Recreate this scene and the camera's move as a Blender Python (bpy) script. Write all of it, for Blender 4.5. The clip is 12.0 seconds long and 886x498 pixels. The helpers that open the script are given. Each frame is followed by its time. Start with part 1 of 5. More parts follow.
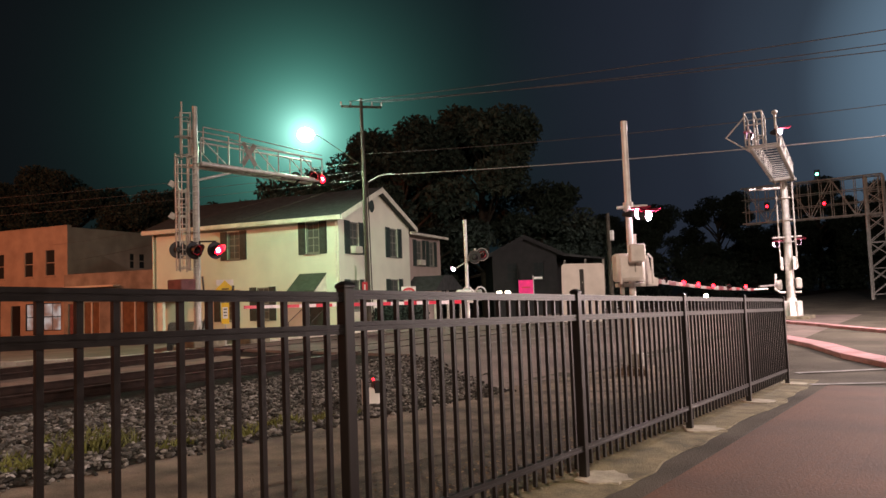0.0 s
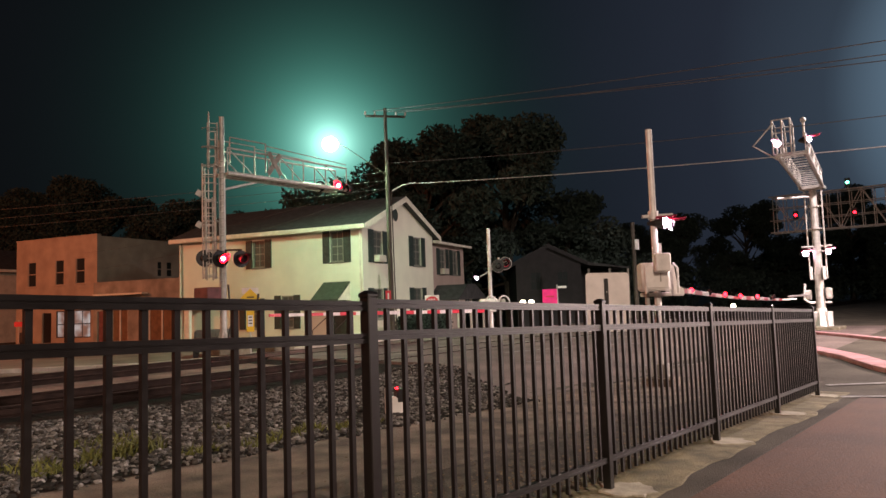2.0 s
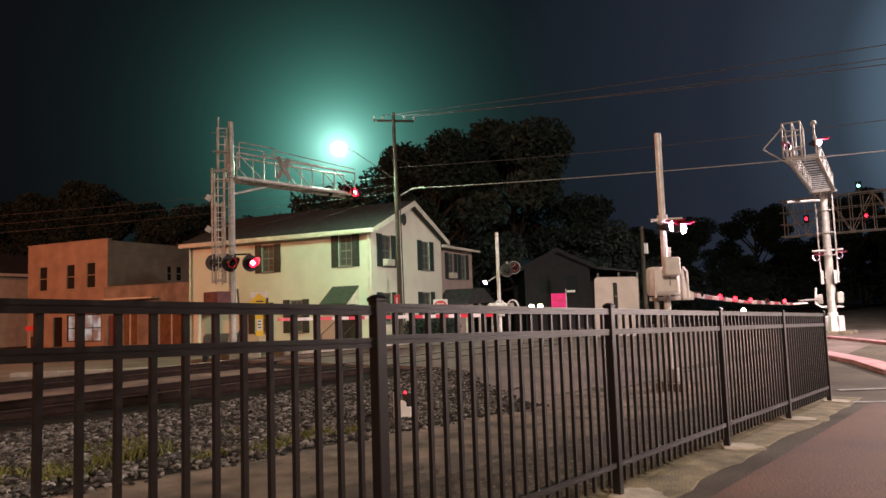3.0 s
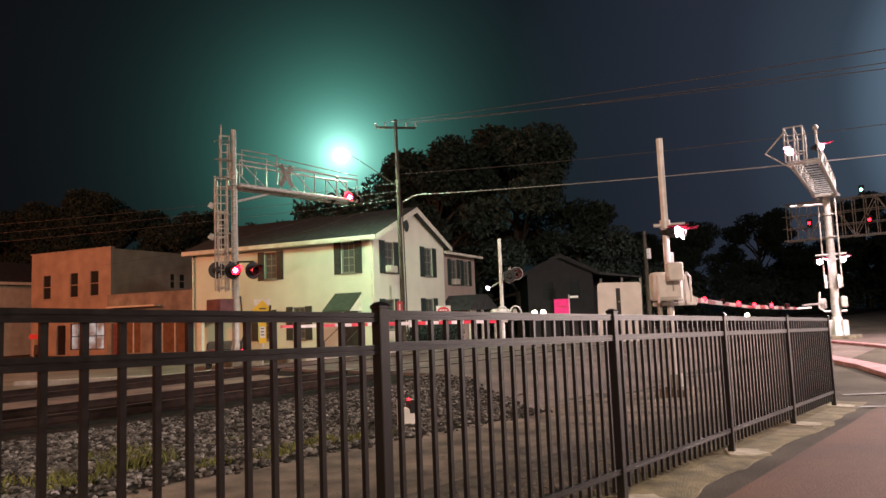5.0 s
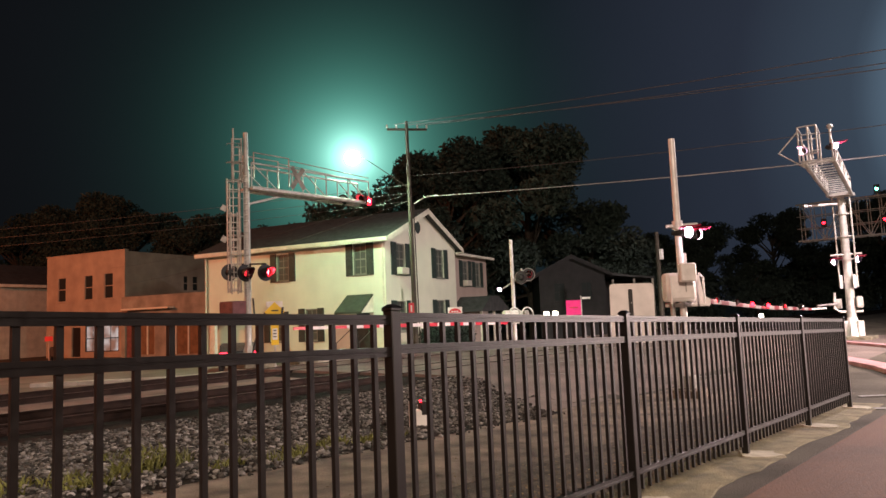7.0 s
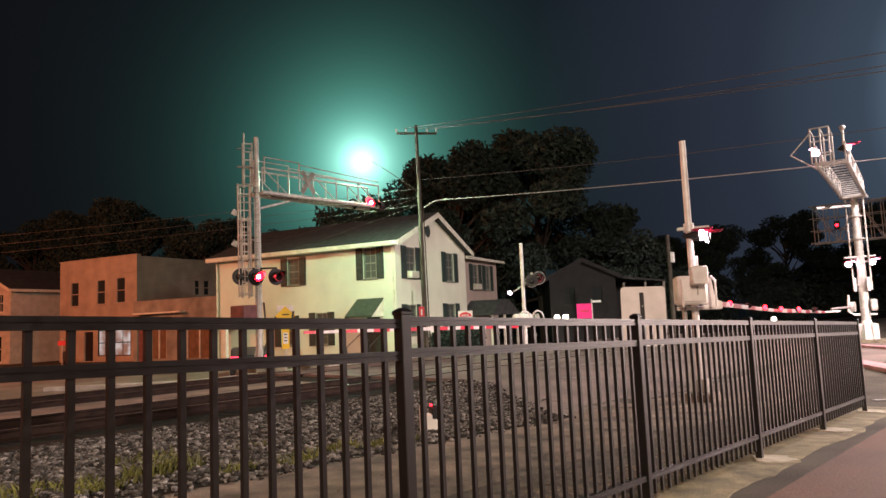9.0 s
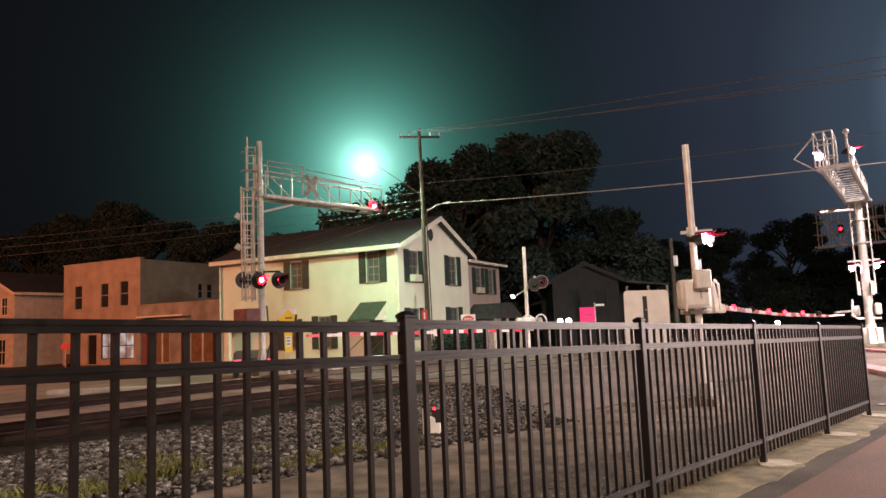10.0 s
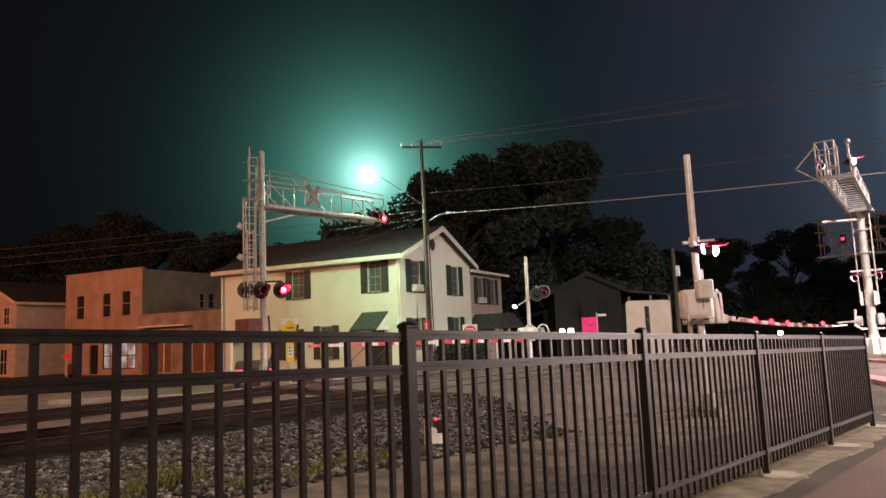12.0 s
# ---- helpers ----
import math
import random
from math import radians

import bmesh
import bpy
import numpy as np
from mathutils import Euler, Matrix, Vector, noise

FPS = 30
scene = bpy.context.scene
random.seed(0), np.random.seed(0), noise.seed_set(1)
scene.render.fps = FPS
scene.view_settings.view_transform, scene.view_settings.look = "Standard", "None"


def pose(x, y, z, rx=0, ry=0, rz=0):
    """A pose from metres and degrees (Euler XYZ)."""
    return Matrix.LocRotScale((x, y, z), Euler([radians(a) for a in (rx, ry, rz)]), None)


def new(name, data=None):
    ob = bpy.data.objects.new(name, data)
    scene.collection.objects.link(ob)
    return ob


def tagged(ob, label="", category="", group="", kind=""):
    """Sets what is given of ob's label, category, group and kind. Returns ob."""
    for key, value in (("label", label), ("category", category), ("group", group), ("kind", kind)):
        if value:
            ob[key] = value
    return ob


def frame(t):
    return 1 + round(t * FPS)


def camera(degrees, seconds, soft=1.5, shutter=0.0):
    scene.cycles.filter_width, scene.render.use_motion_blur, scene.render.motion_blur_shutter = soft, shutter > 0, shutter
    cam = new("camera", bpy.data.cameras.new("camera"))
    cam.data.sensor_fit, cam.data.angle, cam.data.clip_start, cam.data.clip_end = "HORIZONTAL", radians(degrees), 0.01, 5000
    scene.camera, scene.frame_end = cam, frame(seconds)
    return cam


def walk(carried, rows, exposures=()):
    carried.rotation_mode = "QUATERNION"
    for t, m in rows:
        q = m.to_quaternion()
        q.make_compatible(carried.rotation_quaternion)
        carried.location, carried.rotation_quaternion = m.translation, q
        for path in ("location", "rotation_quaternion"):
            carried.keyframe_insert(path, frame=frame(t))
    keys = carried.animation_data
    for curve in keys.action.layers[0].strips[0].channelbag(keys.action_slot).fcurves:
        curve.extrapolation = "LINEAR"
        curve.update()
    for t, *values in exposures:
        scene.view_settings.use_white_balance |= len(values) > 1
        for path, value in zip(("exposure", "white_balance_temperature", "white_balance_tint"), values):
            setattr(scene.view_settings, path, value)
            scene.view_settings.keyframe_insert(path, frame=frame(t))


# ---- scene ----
# World: x runs along the railway, y along the road across it, z up; the lens stands at the origin, 1.44 m up.
cam = camera(65.0, 12.0)
walk(cam, [
    (0.0, pose(0.007, 0.006, 1.437, 93.63, 2.16, -53.25)),
    (0.5, pose(0.006, 0.004, 1.437, 93.82, 2.01, -52.75)),
    (1.0, pose(0.005, 0.003, 1.438, 93.98, 1.96, -52.28)),
    (1.5, pose(-0.000, -0.005, 1.440, 94.21, 2.02, -51.78)),
    (2.0, pose(0.002, -0.000, 1.440, 94.42, 1.94, -51.33)),
    (2.5, pose(0.001, -0.000, 1.440, 94.63, 1.92, -50.95)),
    (3.0, pose(0.003, 0.001, 1.440, 94.79, 1.93, -50.63)),
    (5.0, pose(-0.002, -0.003, 1.443, 95.31, 2.22, -50.39)),
    (5.5, pose(0.003, 0.003, 1.444, 95.30, 2.25, -50.15)),
    (6.0, pose(-0.001, -0.001, 1.442, 95.34, 2.30, -49.94)),
    (6.5, pose(0.005, 0.004, 1.443, 95.39, 2.31, -49.69)),
    (7.0, pose(-0.004, -0.006, 1.447, 95.46, 2.35, -49.43)),
    (9.0, pose(0.002, 0.001, 1.447, 95.80, 2.46, -48.59)),
    (9.5, pose(0.003, 0.006, 1.445, 95.90, 2.39, -48.42)),
    (10.0, pose(-0.002, 0.001, 1.446, 96.10, 2.40, -48.36)),
    (10.5, pose(0.001, 0.002, 1.446, 96.17, 2.53, -48.34)),
    (11.0, pose(-0.001, -0.000, 1.447, 96.40, 2.49, -48.27)),
    (11.5, pose(-0.002, -0.002, 1.448, 96.66, 2.41, -48.21)),
    (12.0, pose(-0.004, -0.003, 1.447, 96.92, 2.37, -48.21)),
], exposures=[(0.0, 0.06), (2.5, 0.06), (5.0, 0.28), (6.5, 0.34), (9.0, 0.48), (10.0, 0.48), (11.0, 0.35), (12.0, 0.18)])

# ---- night sky and lamps ----
world = bpy.data.worlds.new("night_sky")
scene.world = world
world.use_nodes = True
wn, wl = world.node_tree.nodes, world.node_tree.links
wn.clear()
w_out, w_bg = wn.new("ShaderNodeOutputWorld"), wn.new("ShaderNodeBackground")
w_tc, w_dot, w_map = wn.new("ShaderNodeTexCoord"), wn.new("ShaderNodeVectorMath"), wn.new("ShaderNodeMapRange")
w_ramp, w_noise, w_mul = wn.new("ShaderNodeValToRGB"), wn.new("ShaderNodeTexNoise"), wn.new("ShaderNodeMixRGB")
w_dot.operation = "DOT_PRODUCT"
w_dot.inputs[1].default_value = Vector((0.97, -0.12, 0.22)).normalized()   # lamp haze over the yard, painted into the sky colour
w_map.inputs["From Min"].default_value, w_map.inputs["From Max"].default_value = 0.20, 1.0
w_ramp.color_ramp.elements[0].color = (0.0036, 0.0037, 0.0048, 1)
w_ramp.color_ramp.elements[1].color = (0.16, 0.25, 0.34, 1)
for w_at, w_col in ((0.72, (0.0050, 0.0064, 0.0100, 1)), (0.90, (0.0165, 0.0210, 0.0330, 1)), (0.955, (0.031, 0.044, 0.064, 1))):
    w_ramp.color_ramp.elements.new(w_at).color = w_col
w_noise.inputs["Scale"].default_value = 3.0
w_mul.blend_type, w_mul.inputs[0].default_value = "MULTIPLY", 0.35
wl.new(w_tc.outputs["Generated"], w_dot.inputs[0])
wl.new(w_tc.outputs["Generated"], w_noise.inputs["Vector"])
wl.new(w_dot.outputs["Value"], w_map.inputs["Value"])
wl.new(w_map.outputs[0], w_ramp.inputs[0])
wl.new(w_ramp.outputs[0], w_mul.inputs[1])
wl.new(w_noise.outputs[0], w_mul.inputs[2])
# the street lamp's hazy halo is painted into the sky background
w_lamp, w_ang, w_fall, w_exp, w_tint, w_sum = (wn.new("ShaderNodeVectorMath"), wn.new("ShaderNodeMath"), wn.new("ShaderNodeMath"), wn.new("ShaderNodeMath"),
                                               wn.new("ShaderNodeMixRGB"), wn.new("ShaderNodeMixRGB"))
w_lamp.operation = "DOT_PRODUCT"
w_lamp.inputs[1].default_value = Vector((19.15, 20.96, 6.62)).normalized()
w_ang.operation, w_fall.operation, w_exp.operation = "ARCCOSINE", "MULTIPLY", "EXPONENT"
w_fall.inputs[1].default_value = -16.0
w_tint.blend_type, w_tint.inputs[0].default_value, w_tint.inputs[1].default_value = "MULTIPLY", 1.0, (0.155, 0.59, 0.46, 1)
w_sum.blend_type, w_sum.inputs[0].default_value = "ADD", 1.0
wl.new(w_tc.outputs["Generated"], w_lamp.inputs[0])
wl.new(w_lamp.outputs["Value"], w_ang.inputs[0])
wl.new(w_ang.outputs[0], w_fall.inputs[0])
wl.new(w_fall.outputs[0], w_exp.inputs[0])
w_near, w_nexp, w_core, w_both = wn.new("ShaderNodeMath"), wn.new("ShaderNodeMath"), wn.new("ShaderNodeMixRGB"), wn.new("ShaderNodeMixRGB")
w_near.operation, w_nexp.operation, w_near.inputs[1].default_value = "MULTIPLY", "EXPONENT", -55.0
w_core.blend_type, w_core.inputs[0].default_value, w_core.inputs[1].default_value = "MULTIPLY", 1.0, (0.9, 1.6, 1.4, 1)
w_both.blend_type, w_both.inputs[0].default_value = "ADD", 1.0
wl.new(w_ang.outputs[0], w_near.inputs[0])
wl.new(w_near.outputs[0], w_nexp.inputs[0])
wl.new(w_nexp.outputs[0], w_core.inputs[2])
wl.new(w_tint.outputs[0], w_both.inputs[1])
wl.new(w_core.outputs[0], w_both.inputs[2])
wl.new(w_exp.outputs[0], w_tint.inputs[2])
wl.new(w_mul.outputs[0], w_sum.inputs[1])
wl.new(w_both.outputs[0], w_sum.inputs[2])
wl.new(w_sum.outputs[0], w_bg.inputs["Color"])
wl.new(w_bg.outputs[0], w_out.inputs[0])
w_bg.inputs["Strength"].default_value = 1.25


def lamp(name, place, colour, watts, radius):
    data = bpy.data.lights.new(name, "POINT")
    data.color, data.energy, data.shadow_soft_size = colour, watts, radius
    ob = new(name, data)
    ob.location = place
    return tagged(ob, "night lamp light", "lamp", kind="structure")


def shaded_lamp(name, place, colour, watts, radius, degrees, blend, label):
    """A lamp under a shade, which throws its light downwards."""
    data = bpy.data.lights.new(name, "SPOT")
    data.color, data.energy, data.shadow_soft_size = colour, watts, radius
    data.spot_size, data.spot_blend = radians(degrees), blend
    ob = new(name, data)
    ob.location = place
    return tagged(ob, label, "lamp", kind="structure")


shaded_lamp("street_lamp_light", (19.15, 20.9, 7.75), (0.58, 1.0, 0.58), 1650, 0.2, 170, 0.25, "light of the mercury street lamp")
lamp("sodium_lamp_light", (-3.0, 45.0, 9.0), (1.0, 0.24, 0.09), 12500, 0.25)          # street lamp down the side street
shaded_lamp("yard_lamp_light", (30.0, 0.4, 10.5), (1.0, 0.82, 0.82), 9000, 0.25, 171, 0.12, "light of the lamp over the road")
lamp("platform_lamp_light", (-14.0, -14.0, 14.0), (1.0, 0.74, 0.58), 24000, 0.3)     # car park lamp behind the camera
shaded_lamp("lot_lamp_light", (25.0, -6.0, 4.6), (1.0, 0.76, 0.71), 17500, 0.3, 173, 0.12, "light of the car park lamp down the walkway")

# ---- materials ----


def material(name, colour, rough=0.6, metal=0.0, vary=0.25, scale=4.0, bump=0.15, fine=60.0, second=None, rand=0.0, skew=1.0):
    """A surface with variation at two scales: broad stains and fine grain with relief."""
    m = bpy.data.materials.new(name)
    m.use_nodes = True
    n, l = m.node_tree.nodes, m.node_tree.links
    b = n["Principled BSDF"]
    tc = n.new("ShaderNodeTexCoord")
    big, small = n.new("ShaderNodeTexNoise"), n.new("ShaderNodeTexNoise")
    big.inputs["Scale"].default_value, big.inputs["Detail"].default_value = scale, 5
    small.inputs["Scale"].default_value, small.inputs["Detail"].default_value = fine, 3
    for t in (big, small):
        l.new(tc.outputs["Object"], t.inputs["Vector"])
    ramp = n.new("ShaderNodeValToRGB")
    lo = tuple(c * (1 - vary) for c in colour)
    hi = second or tuple(min(1, c * (1 + vary)) for c in colour)
    ramp.color_ramp.elements[0].position, ramp.color_ramp.elements[0].color = 0.32, (*lo, 1)
    ramp.color_ramp.elements[1].position, ramp.color_ramp.elements[1].color = 0.68, (*hi, 1)
    l.new(big.outputs["Fac"], ramp.inputs[0])
    mix = n.new("ShaderNodeMixRGB")
    mix.blend_type, mix.inputs[0].default_value = "OVERLAY", min(0.6, vary * 1.2)
    l.new(ramp.outputs[0], mix.inputs[1])
    l.new(small.outputs["Fac"], mix.inputs[2])
    last = mix.outputs[0]
    if rand:
        isl, obi = n.new("ShaderNodeNewGeometry"), n.new("ShaderNodeObjectInfo")
        add, mr, mul = n.new("ShaderNodeMath"), n.new("ShaderNodeMapRange"), n.new("ShaderNodeMixRGB")
        l.new(isl.outputs["Random Per Island"], add.inputs[0])
        l.new(obi.outputs["Random"], add.inputs[1])
        powr = n.new("ShaderNodeMath")
        powr.operation, powr.inputs[1].default_value = "POWER", skew
        l.new(add.outputs[0], powr.inputs[0])
        mr.inputs["From Max"].default_value, mr.inputs["To Min"].default_value, mr.inputs["To Max"].default_value = 2.0 ** skew, 1 - rand, 1 + rand
        l.new(powr.outputs[0], mr.inputs["Value"])
        mul.blend_type, mul.inputs[0].default_value = "MULTIPLY", 1.0
        l.new(last, mul.inputs[1])
        l.new(mr.outputs[0], mul.inputs[2])
        last = mul.outputs[0]
    l.new(last, b.inputs["Base Color"])
    rr = n.new("ShaderNodeMapRange")
    rr.inputs["To Min"].default_value, rr.inputs["To Max"].default_value = max(0.05, rough - 0.12), min(1, rough + 0.12)
    l.new(small.outputs["Fac"], rr.inputs["Value"])
    l.new(rr.outputs[0], b.inputs["Roughness"])
    b.inputs["Metallic"].default_value = metal
    if bump:
        bp = n.new("ShaderNodeBump")
        bp.inputs["Strength"].default_value, bp.inputs["Distance"].default_value = bump, 0.02
        l.new(small.outputs["Fac"], bp.inputs["Height"])
        l.new(bp.outputs[0], b.inputs["Normal"])
    return m


def glow(name, colour, strength, base=(0.3, 0.3, 0.3)):
    m = bpy.data.materials.new(name)
    m.use_nodes = True
    b = m.node_tree.nodes["Principled BSDF"]
    b.inputs["Base Color"].default_value = (*base, 1)
    b.inputs["Emission Color"].default_value = (*colour, 1)
    b.inputs["Emission Strength"].default_value = strength
    return m


def glass(name, colour, rough=0.06):
    m = bpy.data.materials.new(name)
    m.use_nodes = True
    b = m.node_tree.nodes["Principled BSDF"]
    b.inputs["Base Color"].default_value = (*colour, 1)
    b.inputs["Roughness"].default_value = rough
    b.inputs["Specular IOR Level"].default_value = 0.7
    return m


FENCE = material("fence_paint", (0.004, 0.0034, 0.003), 0.36, 0.0, 0.3, 7, 0.0, 30)
FENCE.node_tree.nodes["Principled BSDF"].inputs["Specular IOR Level"].default_value = 0.85
ASPHALT = material("asphalt", (0.088, 0.077, 0.060), 0.82, 0, 0.35, 0.7, 0.5, 70)
CROSSING = material("crossing_asphalt", (0.150, 0.112, 0.096), 0.8, 0, 0.35, 0.8, 0.5, 60)
PATH = material("path_asphalt", (0.170, 0.130, 0.098), 0.88, 0, 0.55, 2.2, 1.0, 75)
LOAM = material("brown_loam", (0.085, 0.066, 0.047), 0.95, 0, 0.5, 5.0, 0.9, 45)
DIRT = material("dirt", (0.022, 0.017, 0.014), 0.95, 0, 0.45, 3.0, 0.8, 40)
CONCRETE = material("concrete", (0.15, 0.13, 0.09), 0.85, 0, 0.45, 3.0, 0.4, 50)
STRIP = material("olive_worn_concrete", (0.175, 0.150, 0.082), 0.9, 0, 0.45, 4.0, 0.6, 55)
FOOTING = material("crumbling_footing_concrete", (0.38, 0.35, 0.27), 0.9, 0, 0.3, 6.0, 0.3, 60)
# gravel browned and brightened: orange street light is put into the colour
APRON = material("brown_lit_gravel", (0.24, 0.165, 0.130), 0.9, 0, 0.4, 1.6, 0.9, 26)
KERB = material("kerb_concrete", (0.50, 0.43, 0.39), 0.85, 0, 0.25, 2.5, 0.35, 45)
STREETTOP = material("pale_old_street", (0.22, 0.19, 0.165), 0.85, 0, 0.3, 0.6, 0.4, 45)
PAINT = material("road_paint", (0.26, 0.25, 0.235), 0.8, 0, 0.5, 3, 0.3, 60)
STONE = material("ballast_stone", (0.33, 0.31, 0.285), 0.85, 0, 0.4, 14, 0.6, 50, rand=0.93, skew=3.8)
TIE = material("creosote_tie", (0.017, 0.012, 0.010), 0.9, 0, 0.4, 5, 0.6, 30, rand=0.3)
RAIL = material("rusty_rail", (0.022, 0.013, 0.010), 0.65, 0.3, 0.4, 6, 0.4, 60)
RAILTOP = material("worn_rail_head", (0.16, 0.13, 0.12), 0.45, 0.6, 0.2, 6, 0.1, 80)
STEEL = material("galvanised_steel", (0.46, 0.44, 0.41), 0.5, 0.35, 0.22, 5, 0.15, 60)
ALU = material("aluminium_mast", (0.70, 0.67, 0.65), 0.45, 0.2, 0.15, 4, 0.12, 70)
BOXG = material("grey_cabinet_paint", (0.76, 0.72, 0.69), 0.55, 0.0, 0.15, 4, 0.1, 60)
MAROON = material("rust_red_case", (0.16, 0.06, 0.06), 0.7, 0, 0.3, 4, 0.2, 50)
BLACK = material("black_signal_paint", (0.015, 0.014, 0.015), 0.5, 0, 0.3, 6, 0.1, 80)
WALL = material("pale_stucco", (0.72, 0.71, 0.58), 0.85, 0, 0.06, 0.9, 0.25, 40)
DULL = material("dull_weathered_metal", (0.26, 0.24, 0.21), 0.75, 0.2, 0.3, 5, 0.2, 60)
# darker copy of the cream trim, with the windows' shade in its colour
SASH = material("sash_with_painted_shade", (0.20, 0.20, 0.17), 0.65, 0, 0.2, 4, 0.1, 40)
TRIM = material("cream_trim", (0.70, 0.66, 0.55), 0.6, 0, 0.12, 3, 0.1, 40)
SHUTTER = material("green_black_shutter", (0.025, 0.04, 0.034), 0.6, 0, 0.3, 5, 0.2, 60)
ROOF = material("asphalt_shingle", (0.045, 0.046, 0.045), 0.9, 0, 0.35, 3, 0.7, 35)
AWNING = material("green_awning", (0.045, 0.06, 0.04), 0.8, 0, 0.25, 4, 0.2, 60)
BRICKRED = material("red_brown_panel", (0.17, 0.095, 0.05), 0.8, 0, 0.25, 3, 0.3, 40)
BUFF = material("buff_painted_brick", (0.40, 0.33, 0.26), 0.85, 0, 0.16, 1.0, 0.4, 30)
GREYWALL = material("stained_grey_render", (0.27, 0.25, 0.21), 0.9, 0, 0.3, 1.2, 0.4, 30)
# near-black for unlit houses and floors: their shadow is put into the colour
UNLIT_DARK = material("unlit_near_black", (0.016, 0.015, 0.015), 0.85, 0, 0.25, 2, 0.3, 40)
# house stucco dimmed and pinked: the weaker lamplight is in the colour
WINGWALL = material("dim_lit_stucco", (0.42, 0.33, 0.28), 0.85, 0, 0.08, 0.9, 0.25, 40)
PALE = material("white_siding", (0.55, 0.50, 0.42), 0.8, 0, 0.15, 2, 0.2, 40)
WOOD = material("weathered_pole_wood", (0.055, 0.045, 0.033), 0.85, 0, 0.35, 3, 0.5, 40)
BARK = material("bark", (0.05, 0.04, 0.03), 0.95, 0, 0.4, 4, 0.8, 25)
LEAF = material("leaves", (0.044, 0.062, 0.050), 0.8, 0, 0.4, 1.5, 0.2, 30, rand=0.45)
BLADE = material("grass_blades", (0.125, 0.130, 0.028), 0.8, 0, 0.4, 3, 0.1, 30, rand=0.4)
SIGNBACK = material("bare_sign_back", (0.84, 0.79, 0.77), 0.5, 0.0, 0.12, 3, 0.1, 50)
YELLOW = material("yellow_sign", (0.85, 0.55, 0.02), 0.5, 0, 0.08, 4, 0.05, 60)
WHITE = material("white_sign", (0.78, 0.76, 0.72), 0.5, 0, 0.08, 4, 0.05, 60)
RED = material("red_sign", (0.62, 0.03, 0.05), 0.45, 0, 0.12, 4, 0.05, 60)
PINK = material("red_retroreflective_sign", (0.90, 0.01, 0.22), 0.4, 0, 0.1, 4, 0.05, 60)
# near arm's tape, darkened: its dim light is in the colour
STRIPE_R = material("red_gate_tape", (0.12, 0.012, 0.018), 0.4, 0, 0.15, 5, 0.05, 60)
STRIPE_W = material("white_gate_tape", (0.24, 0.22, 0.215), 0.4, 0, 0.15, 5, 0.05, 60)
# same tape on the far arm, with red lamplight in the brighter colour
LIT_R = material("lit_red_gate_tape", (0.62, 0.03, 0.06), 0.35, 0, 0.12, 5, 0.05, 60)
LIT_W = material("lit_white_gate_tape", (0.70, 0.62, 0.62), 0.35, 0, 0.12, 5, 0.05, 60)
RUBBER = material("cable_rubber", (0.03, 0.03, 0.03), 0.6, 0, 0.2, 5, 0.05, 60)
CABLE = material("pale_service_cable", (0.36, 0.34, 0.33), 0.6, 0.0, 0.1, 5, 0, 60)
WIRE = material("weathered_wire", (0.13, 0.12, 0.12), 0.5, 0.4, 0.1, 5, 0, 60)
CARPAINT = material("dark_car_paint", (0.05, 0.05, 0.06), 0.3, 0.2, 0.1, 3, 0, 60)
PANE = glass("window_glass", (0.03, 0.035, 0.035))
PANE_PALE = glass("curtained_glass", (0.075, 0.085, 0.075), 0.5)
PANE_PALE.node_tree.nodes["Principled BSDF"].inputs["Specular IOR Level"].default_value = 0.3
LENS_OFF = glass("dark_red_lens", (0.022, 0.012, 0.014), 0.12)
LENS_ON = glow("lit_red_lens", (1.0, 0.0015, 0.006), 45, (0.4, 0.02, 0.03))
LENS_CORE = glow("lit_lens_core", (1.0, 0.10, 0.14), 110, (0.4, 0.2, 0.2))
LENS_HOT = glow("lit_lens_glare", (1.0, 0.62, 0.85), 60, (0.4, 0.3, 0.3))
ARM_RED = glow("gate_lamp_red", (1.0, 0.008, 0.018), 14, (0.4, 0.02, 0.03))
# black visors coloured red: the lamps' light on them is in the colour
VISOR = material("red_lit_visor", (0.30, 0.02, 0.05), 0.4, 0, 0.1, 5, 0.05, 60)
STREET = glow("street_lamp_bulb", (0.72, 1.0, 0.86), 90)
GREENSIG = glow("green_signal", (0.15, 1.0, 0.65), 14)
FARWHITE = glow("far_lamp_white", (1.0, 0.85, 0.66), 14)
SHOPLIT = glow("lit_shop_window", (0.80, 0.88, 0.85), 0.42, (0.3, 0.3, 0.3))
_n, _l = SHOPLIT.node_tree.nodes, SHOPLIT.node_tree.links                 # noise in the panes' glow stands in for the lit interior
_t, _c, _r = _n.new("ShaderNodeTexNoise"), _n.new("ShaderNodeTexCoord"), _n.new("ShaderNodeValToRGB")
_t.inputs["Scale"].default_value = 1.1
_r.color_ramp.elements[0].position, _r.color_ramp.elements[0].color = 0.38, (0.10, 0.09, 0.08, 1)
_r.color_ramp.elements[1].position, _r.color_ramp.elements[1].color = 0.66, (0.72, 0.82, 0.84, 1)
_l.new(_c.outputs["Object"], _t.inputs["Vector"])
_l.new(_t.outputs["Fac"], _r.inputs[0])
_l.new(_r.outputs[0], _n["Principled BSDF"].inputs["Emission Color"])
# kerb concrete reddened: light of the red flashers is put into the colour
REDLIT_KERB = material("red_lit_kerb", (0.44, 0.23, 0.24), 0.85, 0, 0.25, 2.5, 0.35, 45)
LITTER = material("dry_leaf_litter", (0.20, 0.14, 0.08), 0.9, 0, 0.4, 6, 0.2, 40, rand=0.7)
TAIL = glow("tail_light", (1.0, 0.02, 0.05), 5.0, (0.4, 0.02, 0.02))


